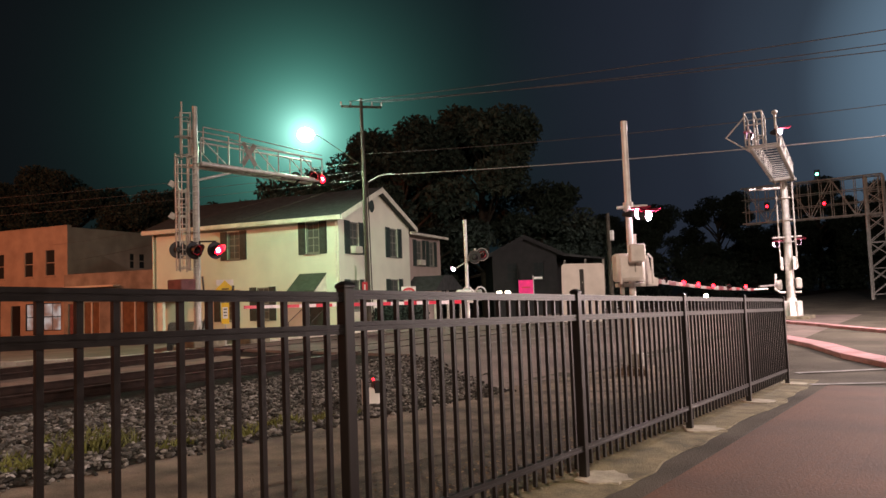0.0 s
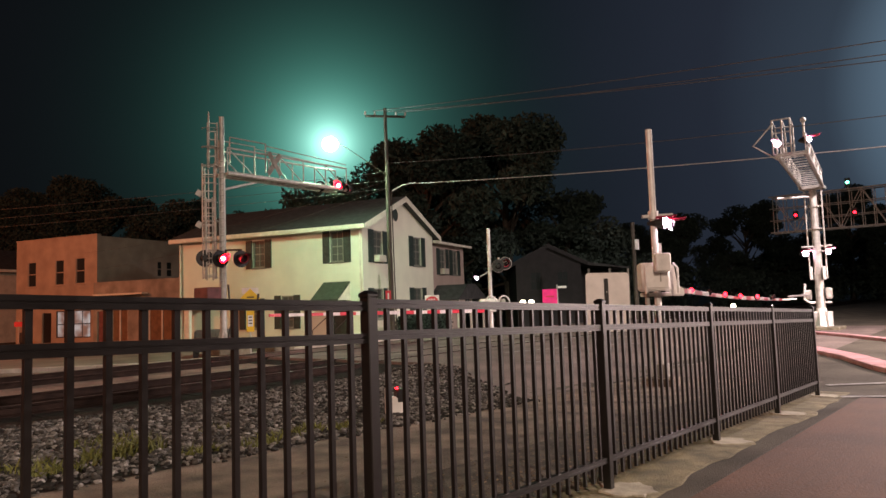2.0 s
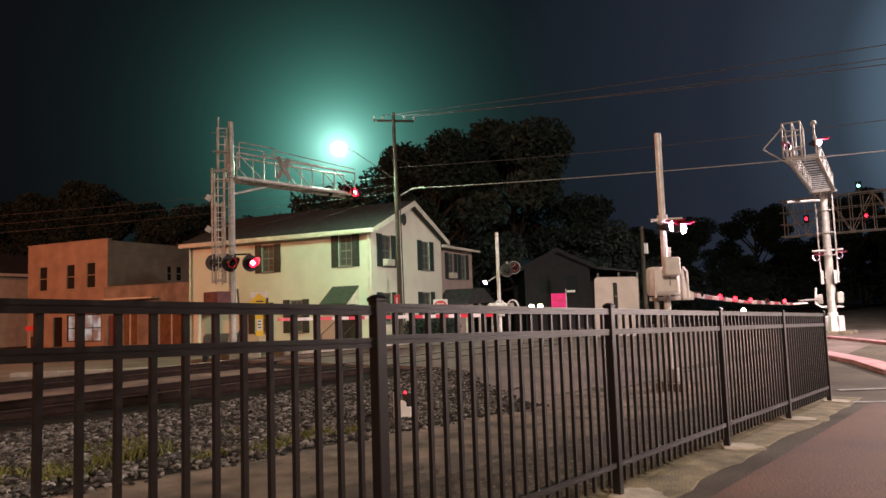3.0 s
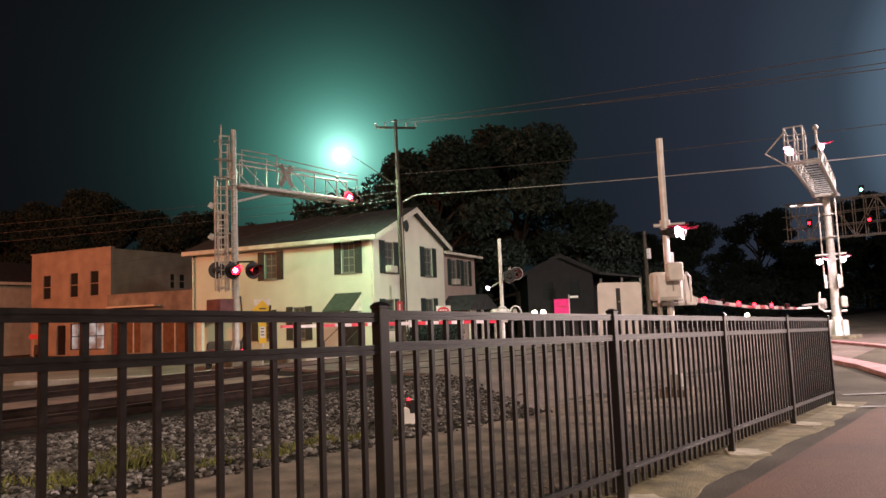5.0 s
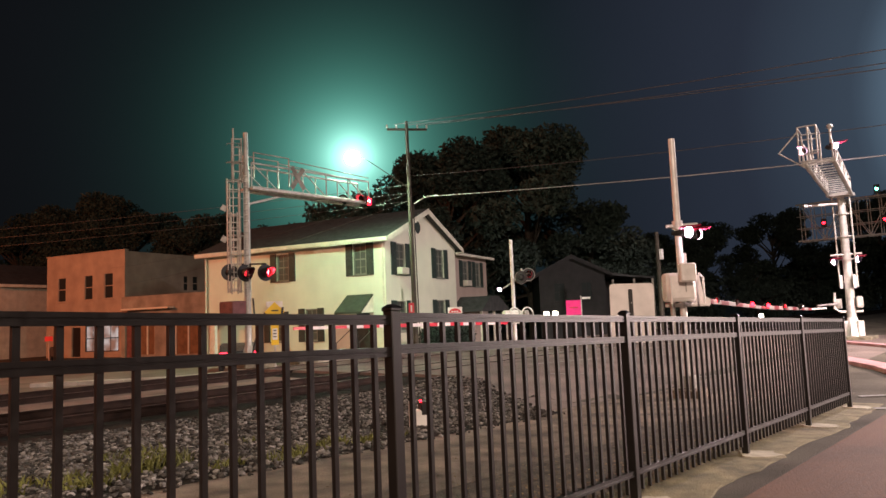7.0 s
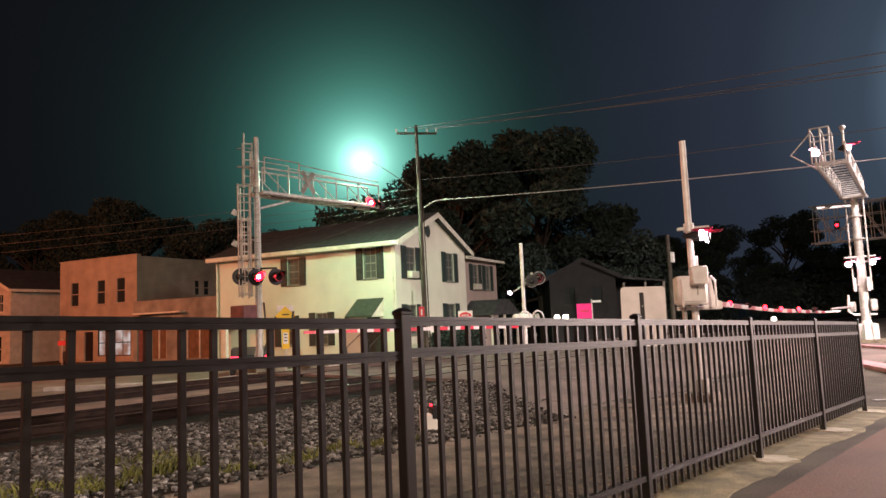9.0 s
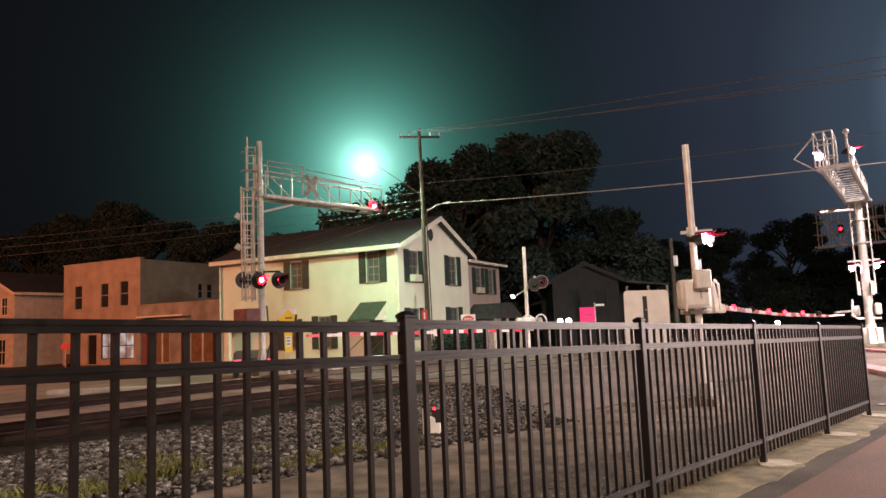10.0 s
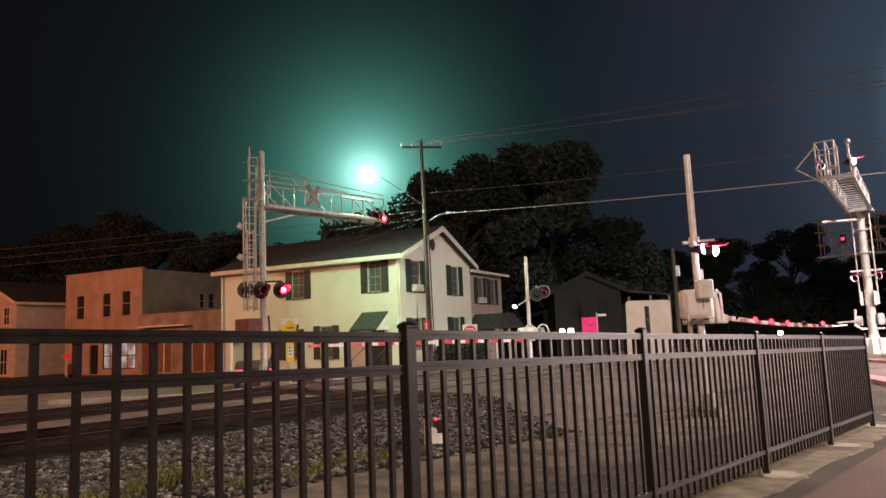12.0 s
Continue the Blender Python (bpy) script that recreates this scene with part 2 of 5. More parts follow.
def brick_paving():
    m = material("brick_paving", (0.104, 0.039, 0.0125), 0.8, 0, 0.25, 0.9, 0.35, 45)
    n, l = m.node_tree.nodes, m.node_tree.links
    b = n["Principled BSDF"]
    tc, br, mix = n.new("ShaderNodeTexCoord"), n.new("ShaderNodeTexBrick"), n.new("ShaderNodeMixRGB")
    br.inputs["Scale"].default_value = 1.0
    br.inputs["Brick Width"].default_value, br.inputs["Row Height"].default_value = 0.205, 0.105
    br.inputs["Mortar Size"].default_value = 0.006
    br.inputs["Color1"].default_value, br.inputs["Color2"].default_value = (1, 1, 1, 1), (0.8, 0.8, 0.8, 1)
    br.inputs["Mortar"].default_value = (0.62, 0.62, 0.62, 1)
    l.new(tc.outputs["Object"], br.inputs["Vector"])
    mix.blend_type, mix.inputs[0].default_value = "MULTIPLY", 0.4
    l.new(b.inputs["Base Color"].links[0].from_socket, mix.inputs[1])
    l.new(br.outputs["Color"], mix.inputs[2])
    l.new(mix.outputs[0], b.inputs["Base Color"])
    return m


PAVING = brick_paving()
for _m in (TIE, DIRT, RAIL, ASPHALT, LEAF, STONE):                                # dusty surfaces with hardly a sheen
    _m.node_tree.nodes["Principled BSDF"].inputs["Specular IOR Level"].default_value = 0.12

# ---- building blocks ----


def box(bm, a, b, m=None, bevel=0.0):
    """A box from corner a to corner b, turned by m."""
    c, d = [(p + q) / 2 for p, q in zip(a, b)], [abs(q - p) for p, q in zip(a, b)]
    mat = Matrix.Translation(c) @ Matrix.Diagonal((*d, 1))
    made = bmesh.ops.create_cube(bm, size=1, matrix=mat)["verts"]
    if bevel:
        edges = list({e for v in made for e in v.link_edges})
        made = list({v for f in bmesh.ops.bevel(bm, geom=edges, offset=bevel, segments=1, affect="EDGES", profile=0.5)["faces"] for v in f.verts} | {v for v in made if v.is_valid})
    if m is not None:
        bmesh.ops.transform(bm, matrix=m, verts=made)
    return bm


def tube(bm, p, q, r, r2=None, n=10):
    """A round bar from p to q."""
    p, q = Vector(p), Vector(q)
    way = q - p
    m = Matrix.Translation((p + q) / 2) @ way.to_track_quat("Z", "Y").to_matrix().to_4x4()
    bmesh.ops.create_cone(bm, cap_ends=True, segments=n, radius1=r, radius2=r if r2 is None else r2, depth=way.length, matrix=m)
    return bm


def line(bm, pts, r, n=8):
    """A bar swept along a chain of points, in one piece."""
    pts = [Vector(p) for p in pts]
    rings = []
    for i, p in enumerate(pts):
        way = (pts[min(i + 1, len(pts) - 1)] - pts[max(i - 1, 0)]).normalized()
        turn = way.to_track_quat("Z", "Y").to_matrix()
        rings.append([bm.verts.new(p + turn @ Vector((r * math.cos(k * math.tau / n), r * math.sin(k * math.tau / n), 0))) for k in range(n)])
    for s, t in zip(rings, rings[1:]):
        off = min(range(n), key=lambda o: sum((s[k].co - t[(k + o) % n].co).length for k in range(n)))
        for k in range(n):
            bm.faces.new((s[k], s[(k + 1) % n], t[(k + 1 + off) % n], t[(k + off) % n]))
    bm.faces.new(rings[0][::-1])
    bm.faces.new(rings[-1])
    return bm


def ball(bm, c, r, squash=(1, 1, 1), sub=2):
    bmesh.ops.create_icosphere(bm, subdivisions=sub, radius=r, matrix=Matrix.Translation(c) @ Matrix.Diagonal((*squash, 1)))
    return bm


def prism(bm, outline, depth, m=None):
    """An outline in x, z, given depth along y."""
    lo = [bm.verts.new((x, 0, z)) for x, z in outline]
    hi = [bm.verts.new((x, depth, z)) for x, z in outline]
    k = len(outline)
    bm.faces.new(lo)
    bm.faces.new(hi[::-1])
    for i in range(k):
        bm.faces.new((lo[i], hi[i], hi[(i + 1) % k], lo[(i + 1) % k]))
    if m is not None:
        bmesh.ops.transform(bm, matrix=m, verts=lo + hi)
    bmesh.ops.recalc_face_normals(bm, faces=bm.faces)
    return bm


def mesh_of(name, bm, mats, smooth=False):
    me = bpy.data.meshes.new(name)
    bmesh.ops.recalc_face_normals(bm, faces=bm.faces)
    bm.to_mesh(me)
    bm.free()
    for m in (mats if isinstance(mats, (list, tuple)) else [mats]):
        me.materials.append(m)
    if smooth:
        me.shade_smooth()
        me.set_sharp_from_angle(angle=radians(40))
    return me


def part(name, bm, mats, parent, label="", m=None, smooth=True):
    ob = new(name, mesh_of(name, bm, mats, smooth))
    ob.parent = parent
    if m is not None:
        ob.matrix_basis = m
    if label:
        tagged(ob, label)
    return ob


def thing(name, m, label, category, group="", kind=""):
    ob = new(name)
    ob.empty_display_size = 0.2
    ob.matrix_basis = m
    return tagged(ob, label, category, group, kind)


def setting(name, bm, mats, label, category="", smooth=False, kind="structure"):
    ob = new(name, mesh_of(name, bm, mats, smooth))
    return tagged(ob, label, category or name.replace("_", " "), kind=kind)


def B():
    return bmesh.new()


def smooth01(x):
    x = min(1.0, max(0.0, x))
    return x * x * (3 - 2 * x)


def land(x, y):
    """Height of the ground: the walkway's fall along the fence and the lower street behind the tracks fit the camera's
    view.
    """
    near = -0.033 * min(9.4, max(-6.0, x - 4.45))
    s = smooth01((y - 6.0) / 3.0)
    z = near * (1 - s) - 0.05 * s
    s = smooth01((y - 18.5) / 6.0)
    return z * (1 - s) - 0.5 * s


def sheet(name, xs, ys, mat, label, lift=0.0, category="", kind="structure", clip=None):
    """A ground surface that follows the land over a grid."""
    bm = B()
    g = [[bm.verts.new((x, y, land(x, y) + lift)) for y in ys] for x in xs]
    for i in range(len(xs) - 1):
        for j in range(len(ys) - 1):
            if clip and not clip((xs[i] + xs[i + 1]) / 2, (ys[j] + ys[j + 1]) / 2):
                continue
            bm.faces.new((g[i][j], g[i + 1][j], g[i + 1][j + 1], g[i][j + 1]))
    return setting(name, bm, mat, label, category, True, kind)


def steps(a, b, d):
    k = max(1, round((b - a) / d))
    return [a + (b - a) * i / k for i in range(k + 1)]

# ---- ground, tracks, kerbs ----
far = [-900, -300, -120, -60]
sheet("ground", far + steps(-40, 70, 1.0) + [90, 130, 300, 900], far + steps(-30, 40, 1.0) + [60, 120, 300, 900], ASPHALT,
      "dark worn asphalt ground with patches, running on to the trees", 0.0, "ground")
sheet("pavement", steps(-14, 12.7, 0.5), steps(-9.0, 1.84, 0.5), PAVING, "red-brown brick walkway beside the fence", 0.012, "walkway")
bm = B()                                                          # worn strip with a ragged edge
sx = steps(-8, 13.4, 0.14)
rag = [2.06 + 0.13 * noise.noise((x * 0.55, 3.0, 0.0)) + 0.05 * noise.noise((x * 2.3, 7.0, 0.0)) + 0.02 * noise.noise((x * 7.0, 1.0, 0.0)) for x in sx]
ga = [bm.verts.new((x, r, land(x, r) + 0.006)) for x, r in zip(sx, rag)]
gb = [bm.verts.new((x, r + 0.015, land(x, r) + 0.012)) for x, r in zip(sx, rag)]
gc = [bm.verts.new((x, 2.75, land(x, 2.75) + 0.012)) for x in sx]
for i in range(len(sx) - 1):
    bm.faces.new((ga[i], ga[i + 1], gb[i + 1], gb[i]))
    bm.faces.new((gb[i], gb[i + 1], gc[i + 1], gc[i]))
setting("fence_strip", bm, STRIP, "worn yellow-grey concrete strip under the fence", "concrete strip")
sheet("dirt_strip", steps(-8, 15, 0.5), steps(2.75, 3.9, 0.25), LOAM, "dark strip of dirt and litter along the fence", 0.008, "dirt", kind="structure")
sheet("path", steps(-14, 15, 0.5), steps(3.9, 6.2, 0.4), PATH, "grey-brown asphalt path between fence and ballast", 0.006, "path")

RNG = random.Random(5)
for x in (-0.11, 2.432, 4.94, 7.48, 10.0, 12.55):
    bm, ring = B(), []
    for i in range(18):
        a = i * math.tau / 18
        r = 0.15 + 0.07 * RNG.random()
        px, py = x + 0.05 + r * 1.15 * math.cos(a), 2.30 + r * 1.1 * math.sin(a)
        ring.append(bm.verts.new((px, py, land(px, py) + 0.020 + 0.008 * RNG.random())))
    low = [bm.verts.new((v.co.x + (v.co.x - x) * 0.12, v.co.y + (v.co.y - 2.33) * 0.12, v.co.z - 0.06)) for v in ring]
    bm.faces.new(ring)
    for i in range(18):
        bm.faces.new((low[i], low[(i + 1) % 18], ring[(i + 1) % 18], ring[i]))
    setting("post_footing", bm, FOOTING, "rough pale concrete footing round a fence post", "footing")

def bed_edge(y):
    """Where the gravel meets the asphalt of the crossing."""
    return 9.7 + 0.42 * (y - 6.0) if y < 7.0 else min(12.15, 10.12 + 0.72 * (y - 7.0))


def road_height(x, y):
    """The road climbs gently from the path to the rail heads and falls again to the street."""
    s = smooth01((y - 6.4) / 3.2) * (1 - smooth01((y - 17.6) / 1.6))
    return (land(x, y) + 0.008) * (1 - s) + 0.112 * s


bm = B()
ry = steps(6.2, 19.2, 0.35)
grid = []
for y in ry:
    e = bed_edge(y) - 0.12 + 0.10 * noise.noise((y * 1.7, 2.0, 0.0))
    top = [bm.verts.new((e + (38.0 - e) * u, y, road_height(e + (38.0 - e) * u, y))) for u in (0, 0.01, 0.04, 0.1, 0.2, 0.35, 0.5, 0.75, 1)]
    grid.append([bm.verts.new((e - 0.10, y, road_height(e, y) - 0.14))] + top)
for a, b in zip(grid, grid[1:]):
    for k in range(len(a) - 1):
        bm.faces.new((a[k], a[k + 1], b[k + 1], b[k]))
setting("road", bm, CROSSING, "brown-grey asphalt road over the level crossing", "road", True)
sheet("road_approach", steps(13.0, 38.0, 1.0), steps(3.9, 6.2, 0.4), CROSSING, "brown-grey asphalt beside the level crossing", 0.0075, "road", clip=lambda x, y: x > 15.0 or y > 7)


def rail(y, x0, x1, top):
    bm = B()
    prism(bm, [(-0.07, 0), (0.07, 0), (0.07, 0.015), (0.012, 0.04), (0.012, 0.125), (0.034, 0.135), (0.034, 0.165), (-0.034, 0.165), (-0.034, 0.135), (-0.012, 0.125), (-0.012, 0.04), (-0.07, 0.015)], x1 - x0)
    for f in bm.faces:
        if f.normal.z > 0.9 and f.calc_center_median().z > 0.16:
            f.material_index = 1
    m = Matrix.Translation((x1, y, top - 0.165)) @ pose(0, 0, 0, 0, 0, 90)
    return bm, m


TRACKS = (12.4, 16.6)
tie_mesh = mesh_of("tie", box(B(), (-0.115, -1.3, -0.16), (0.115, 1.3, 0.0), None, 0.012), TIE)
for yc in TRACKS:
    track = thing("railway_track", pose(0, yc, 0), "rusty steel rails on dark creosoted timber ties", "railway track", "tracks at the crossing")
    for side in (-0.755, 0.755):
        b_, m_ = rail(side, -60, 120, 0.13)
        part("rail", b_, [RAIL, RAILTOP], track, "rusty rail with a worn head", m_, False)
    for i in range(52):
        t_ = new("tie", tie_mesh)
        t_.parent = track
        t_.location = (-14 + i * 0.5, 0, -0.035 + RNG.uniform(-0.01, 0.01))
        t_.rotation_euler = (0, 0, RNG.uniform(-0.02, 0.02))

# ballast: a bed with thousands of loose stones
def bed_height(x, y):
    s = smooth01((y - 6.0) / 4.2)
    heap = 0.10 * smooth01((x - bed_edge(y) + 1.6) / 1.6) * smooth01((y - 7.4) / 1.5)
    return land(x, y) * (1 - s) - 0.05 * s + 0.22 * s * (1 - s) + heap


bm = B()
xs, ys = steps(-16, 12.2, 0.6), steps(5.9, 18.6, 0.4)
g = [[bm.verts.new((x, y, bed_height(x, y) + 0.012)) for y in ys] for x in xs]
for i in range(len(xs) - 1):
    for j in range(len(ys) - 1):
        if xs[i] + 0.45 < bed_edge(ys[j]):
            bm.faces.new((g[i][j], g[i + 1][j], g[i + 1][j + 1], g[i][j + 1]))
setting("ballast_bed", bm, DIRT, "dark gravel bed under the tracks", "ballast", True)
bm = B()                                                          # packed gravel level with the ties of the far track
for y0, y1 in ((13.35, 15.76), (15.93, 17.27), (17.44, 18.9)):
    ax = steps(-30, 12.1, 0.7)
    ga = [[bm.verts.new((x, y, 0.005 + 0.02 * noise.noise((x * 0.9, y * 0.9, 4.0)) - (0.07 if y in (13.35, 18.9) else 0.0))) for x in ax] for y in steps(y0, y1, 0.3)]
    for a, b in zip(ga, ga[1:]):
        for k in range(len(ax) - 1):
            bm.faces.new((a[k], a[k + 1], b[k + 1], b[k]))
setting("track_apron", bm, APRON, "packed gravel round the far track with orange lamplight in its colour", "gravel", True)


def stones(name, count, region, size, label, seed):
    """Loose broken stones, one joined mesh."""
    rs = np.random.RandomState(seed)
    bm = bmesh.new()
    bmesh.ops.create_icosphere(bm, subdivisions=1, radius=1)
    base = np.array([v.co[:] for v in bm.verts])
    tri = np.array([[v.index for v in f.verts] for f in bm.faces])
    bm.free()
    V, F_ = [], []
    n = 0
    while n < count:
        x, y = rs.uniform(region[0], region[1]), rs.uniform(region[2], region[3])
        if x > bed_edge(y) + 0.1 - 0.4 * rs.rand() or (y < 6.5 and rs.rand() > (y - 5.7) / 0.8):
            continue
        s = size * (0.55 + 0.9 * rs.rand() ** 2)
        a, q = rs.rand() * math.tau, base * rs.uniform(0.62, 1.25, (len(base), 1))
        q = q * np.array([1.25, 0.85, 0.68]) * s
        tilt = rs.uniform(-0.6, 0.6)
        ct, st = math.cos(tilt), math.sin(tilt)
        q = q @ np.array([[1, 0, 0], [0, ct, -st], [0, st, ct]])
        c_, s_ = math.cos(a), math.sin(a)
        q = q @ np.array([[c_, -s_, 0], [s_, c_, 0], [0, 0, 1]])
        V.append(q + np.array([x, y, bed_height(x, y) + 0.012 + s * rs.uniform(0.05, 0.75)]))
        F_.append(tri + n * len(base))
        n += 1
    me = bpy.data.meshes.new(name)
    me.from_pydata(np.concatenate(V).tolist(), [], np.concatenate(F_).tolist())
    me.materials.append(STONE)
    return tagged(new(name, me), label, "ballast", kind="stuff")


stones("ballast_stones", 40000, (-3.5, 12.6, 5.75, 10.5), 0.029, "loose grey and white broken ballast stones along the track", 3)


def kerb(name, path, w, h, mat, label):
    bm = B()
    for (x0, y0), (x1, y1) in zip(path, path[1:]):
        d = Vector((x1 - x0, y1 - y0, 0))
        k = max(1, round(d.length / 1.5))
        for i in range(k):
            p, q = Vector((x0, y0, 0)) + d * (i / k), Vector((x0, y0, 0)) + d * ((i + 0.985) / k)
            nrm = Vector((-d.y, d.x, 0)).normalized() * w / 2
            top = [bm.verts.new((*(c + o).xy, land(*(c).xy) + h)) for c, o in ((p, -nrm), (q, -nrm), (q, nrm), (p, nrm))]
            bot = [bm.verts.new((v.co.x, v.co.y, v.co.z - h - 0.08)) for v in top]
            bm.faces.new(top)
            for a in range(4):
                bm.faces.new((bot[a], bot[(a + 1) % 4], top[(a + 1) % 4], top[a]))
    bmesh.ops.bevel(bm, geom=[e for e in bm.edges if e.calc_length() > 0.2 and abs(e.verts[0].co.z - e.verts[1].co.z) < 0.05], offset=0.015, segments=1, affect="EDGES")
    return setting(name, bm, mat, label, "kerb")


kerb("kerb_street", [(9.5, 27.5), (14.0, 22.8), (19.3, 19.3), (24.0, 17.4), (29.5, 15.9), (36.0, 14.6)], 0.35, 0.15, KERB, "pale concrete kerb along the street")
kerb("kerb_median", [(14.6, 0.3), (17.6, 2.02), (19.96, 2.97), (21.94, 4.06), (24.5, 5.6)], 0.55, 0.11, REDLIT_KERB, "median kerb at the road with red lamplight in its colour")
kerb("kerb_mast", [(22.0, -0.6), (27.06, 3.05), (29.2, 4.47), (31.4, 6.1), (33.4, 7.8)], 0.30, 0.11, REDLIT_KERB, "kerb below the signal mast with red lamplight in its colour")
bm = B()
for (x0, y0, x1, y1, w) in ((12.6, 2.1, 14.6, -0.4, 0.16), (14.4, 2.6, 16.4, 0.2, 0.16), (13.4, 8.4, 20.0, 4.7, 0.12), (15.0, 10.0, 22.5, 7.4, 0.12), (18, 12, 27, 10.6, 0.14)):
    d = Vector((x1 - x0, y1 - y0, 0))
    nn = Vector((-d.y, d.x, 0)).normalized() * w / 2
    for i in range(8):
        p, q = Vector((x0, y0, 0)) + d * (i / 8), Vector((x0, y0, 0)) + d * ((i + 1) / 8)
        lift = lambda c: (road_height(c.x, c.y) + 0.008 if c.y > 6.2 else land(c.x, c.y) + 0.016)
        bm.faces.new([bm.verts.new((*(c + o).xy, lift(c))) for c, o in ((p, -nn), (q, -nn), (q, nn), (p, nn))])
setting("road_marking", bm, PAINT, "worn pale painted lines on the asphalt", "road marking")
bm = B()                                                          # ragged cracks in the asphalt
for chain in ([(8.9, 6.7), (9.6, 6.9), (10.3, 7.1), (11.2, 7.3), (11.6, 7.0), (12.4, 6.6)], [(10.9, 7.2), (11.0, 6.4), (11.6, 5.6), (12.3, 5.2)]):
    fine_ = []
    for (x0, y0), (x1, y1) in zip(chain, chain[1:]):
        fine_ += [(x0 + (x1 - x0) * t / 6 + RNG.uniform(-0.04, 0.04), y0 + (y1 - y0) * t / 6 + RNG.uniform(-0.04, 0.04)) for t in range(6)]
    rowa = [bm.verts.new((x, y - RNG.uniform(0.012, 0.04), max(land(x, y), bed_height(x, y), road_height(x, y) if y > 6.2 else -1) + 0.012)) for x, y in fine_]
    rowb = [bm.verts.new((x, y + RNG.uniform(0.012, 0.04), max(land(x, y), bed_height(x, y), road_height(x, y) if y > 6.2 else -1) + 0.012)) for x, y in fine_]
    for i in range(len(fine_) - 1):
        bm.faces.new((rowa[i], rowa[i + 1], rowb[i + 1], rowb[i]))
setting("asphalt_crack", bm, DIRT, "dark ragged cracks across the asphalt", "crack")
sheet("sidewalk", steps(14, 37, 1.0), steps(21.0, 23.6, 0.65), KERB, "pale concrete sidewalk before the house", 0.06, "sidewalk")

sheet("street", steps(-30, 18.6, 0.8), steps(18.8, 42, 0.8), STREETTOP, "pale worn street surface lit orange", 0.008, "street")

# ---- the fence ----
POSTS = (-2.65, -0.11, 2.432, 4.94, 7.48, 10.0, 12.55)
FY = 2.41


def foot(x):
    """Height of a post's foot; the two panels before the third post are set lower to fit the camera's view."""
    return -0.016 - 0.033 * (x - 4.94) - (0.011 if x < 2.43 else 0.0)


fence = thing("fence", pose(0, FY, 0), "dark brown-black metal picket fence with capped square posts", "fence")
pm = B()
box(pm, (-0.0315, -0.0315, -0.05), (0.0315, 0.0315, 1.417), None, 0.004)
post_mesh = mesh_of("post", pm, FENCE, False)
cm = B()
box(cm, (-0.037, -0.037, 1.412), (0.037, 0.037, 1.430), None, 0.004)
bmesh.ops.create_cone(cm, cap_ends=True, segments=4, radius1=0.05, radius2=0.018, depth=0.016, matrix=Matrix.Translation((0, 0, 1.438)) @ pose(0, 0, 0, 0, 0, 45))
cap_mesh = mesh_of("cap", cm, FENCE, False)
picket_mesh = mesh_of("picket", box(B(), (-0.0115, -0.0115, 0.10), (0.0115, 0.0115, 1.375), None, 0.0), FENCE)
for x in POSTS:
    p_ = new("post", post_mesh)
    p_.parent, p_.location = fence, (x, 0, foot(x))
    c_ = new("cap", cap_mesh)
    c_.parent = p_
for x0, x1 in zip(POSTS, POSTS[1:]):
    for z, hh in ((1.380, 0.023), (1.225, 0.023), (0.235, 0.021)):
        bm = B()
        za, zb = foot(x0) + z, foot(x1 - 0.02) + z
        # channel rail: two lips with a groove between, in one profile
        prof = [(-0.0185, -hh), (0.0185, -hh), (0.0185, -0.004), (0.0150, -0.003), (0.0150, 0.003), (0.0185, 0.004), (0.0185, hh), (-0.0185, hh), (-0.0185, 0.004), (-0.0150, 0.003), (-0.0150, -0.003), (-0.0185, -0.004)]
        ends = [[bm.verts.new((x, y, zz + o)) for y, o in prof] for x, zz in ((x0 + 0.032, za), (x1 - 0.032, zb))]
        bm.faces.new(ends[0])
        bm.faces.new(ends[1][::-1])
        for i in range(12):
            bm.faces.new((ends[0][i], ends[1][i], ends[1][(i + 1) % 12], ends[0][(i + 1) % 12]))
        part("rail", bm, FENCE, fence, smooth=False)
    for i in range(1, 20):
        x = x0 + (x1 - x0) * i / 20
        k_ = new("picket", picket_mesh)
        k_.parent, k_.location = fence, (x, 0, foot(x))

# ---- flashers ----
A_ON = [(-0.17 + 1.318 * k, 0.44 + 1.314 * k) for k in range(10)]
SWITCH = sorted(t for p in A_ON for t in p if 0.1 < t < 11.95)
LENSES = []


def lens_mesh(name, r, on, core=None):
    """A round lens, lit on its face and dark behind."""
    bm = B()
    bmesh.ops.create_cone(bm, cap_ends=True, segments=20, radius1=r, radius2=r, depth=0.012, matrix=pose(0, 0, 0, 90))
    face = [f for f in bm.faces if f.normal.y < -0.9]
    for f in bm.faces:
        f.material_index = 1
    rim = bmesh.ops.inset_region(bm, faces=face, thickness=r * 0.5)["faces"]
    for f in rim:
        f.material_index = 0
    for f in face:
        f.material_index = 2
    return mesh_of(name, bm, [on, LENS_OFF, core or on])


def dome_mesh(name, r, on):
    """A lens with a lit dome added so its glare shows from the side; dark flat back."""
    bm = B()
    bmesh.ops.create_uvsphere(bm, u_segments=16, v_segments=10, radius=r)
    for v in bm.verts:
        v.co.y = min(v.co.y, 0.0) * 0.9
    bmesh.ops.remove_doubles(bm, verts=bm.verts, dist=0.0005)
    for f in bm.faces:
        f.material_index = 0 if f.calc_center_median().y < -0.002 else 1
    return mesh_of(name, bm, [on, LENS_OFF])


LENS_BIG, LENS_GLARE = lens_mesh("lens", 0.14, LENS_ON, LENS_CORE), dome_mesh("lens_glare", 0.13, LENS_HOT)
LENS_SMALL = lens_mesh("lens_small", 0.055, ARM_RED)


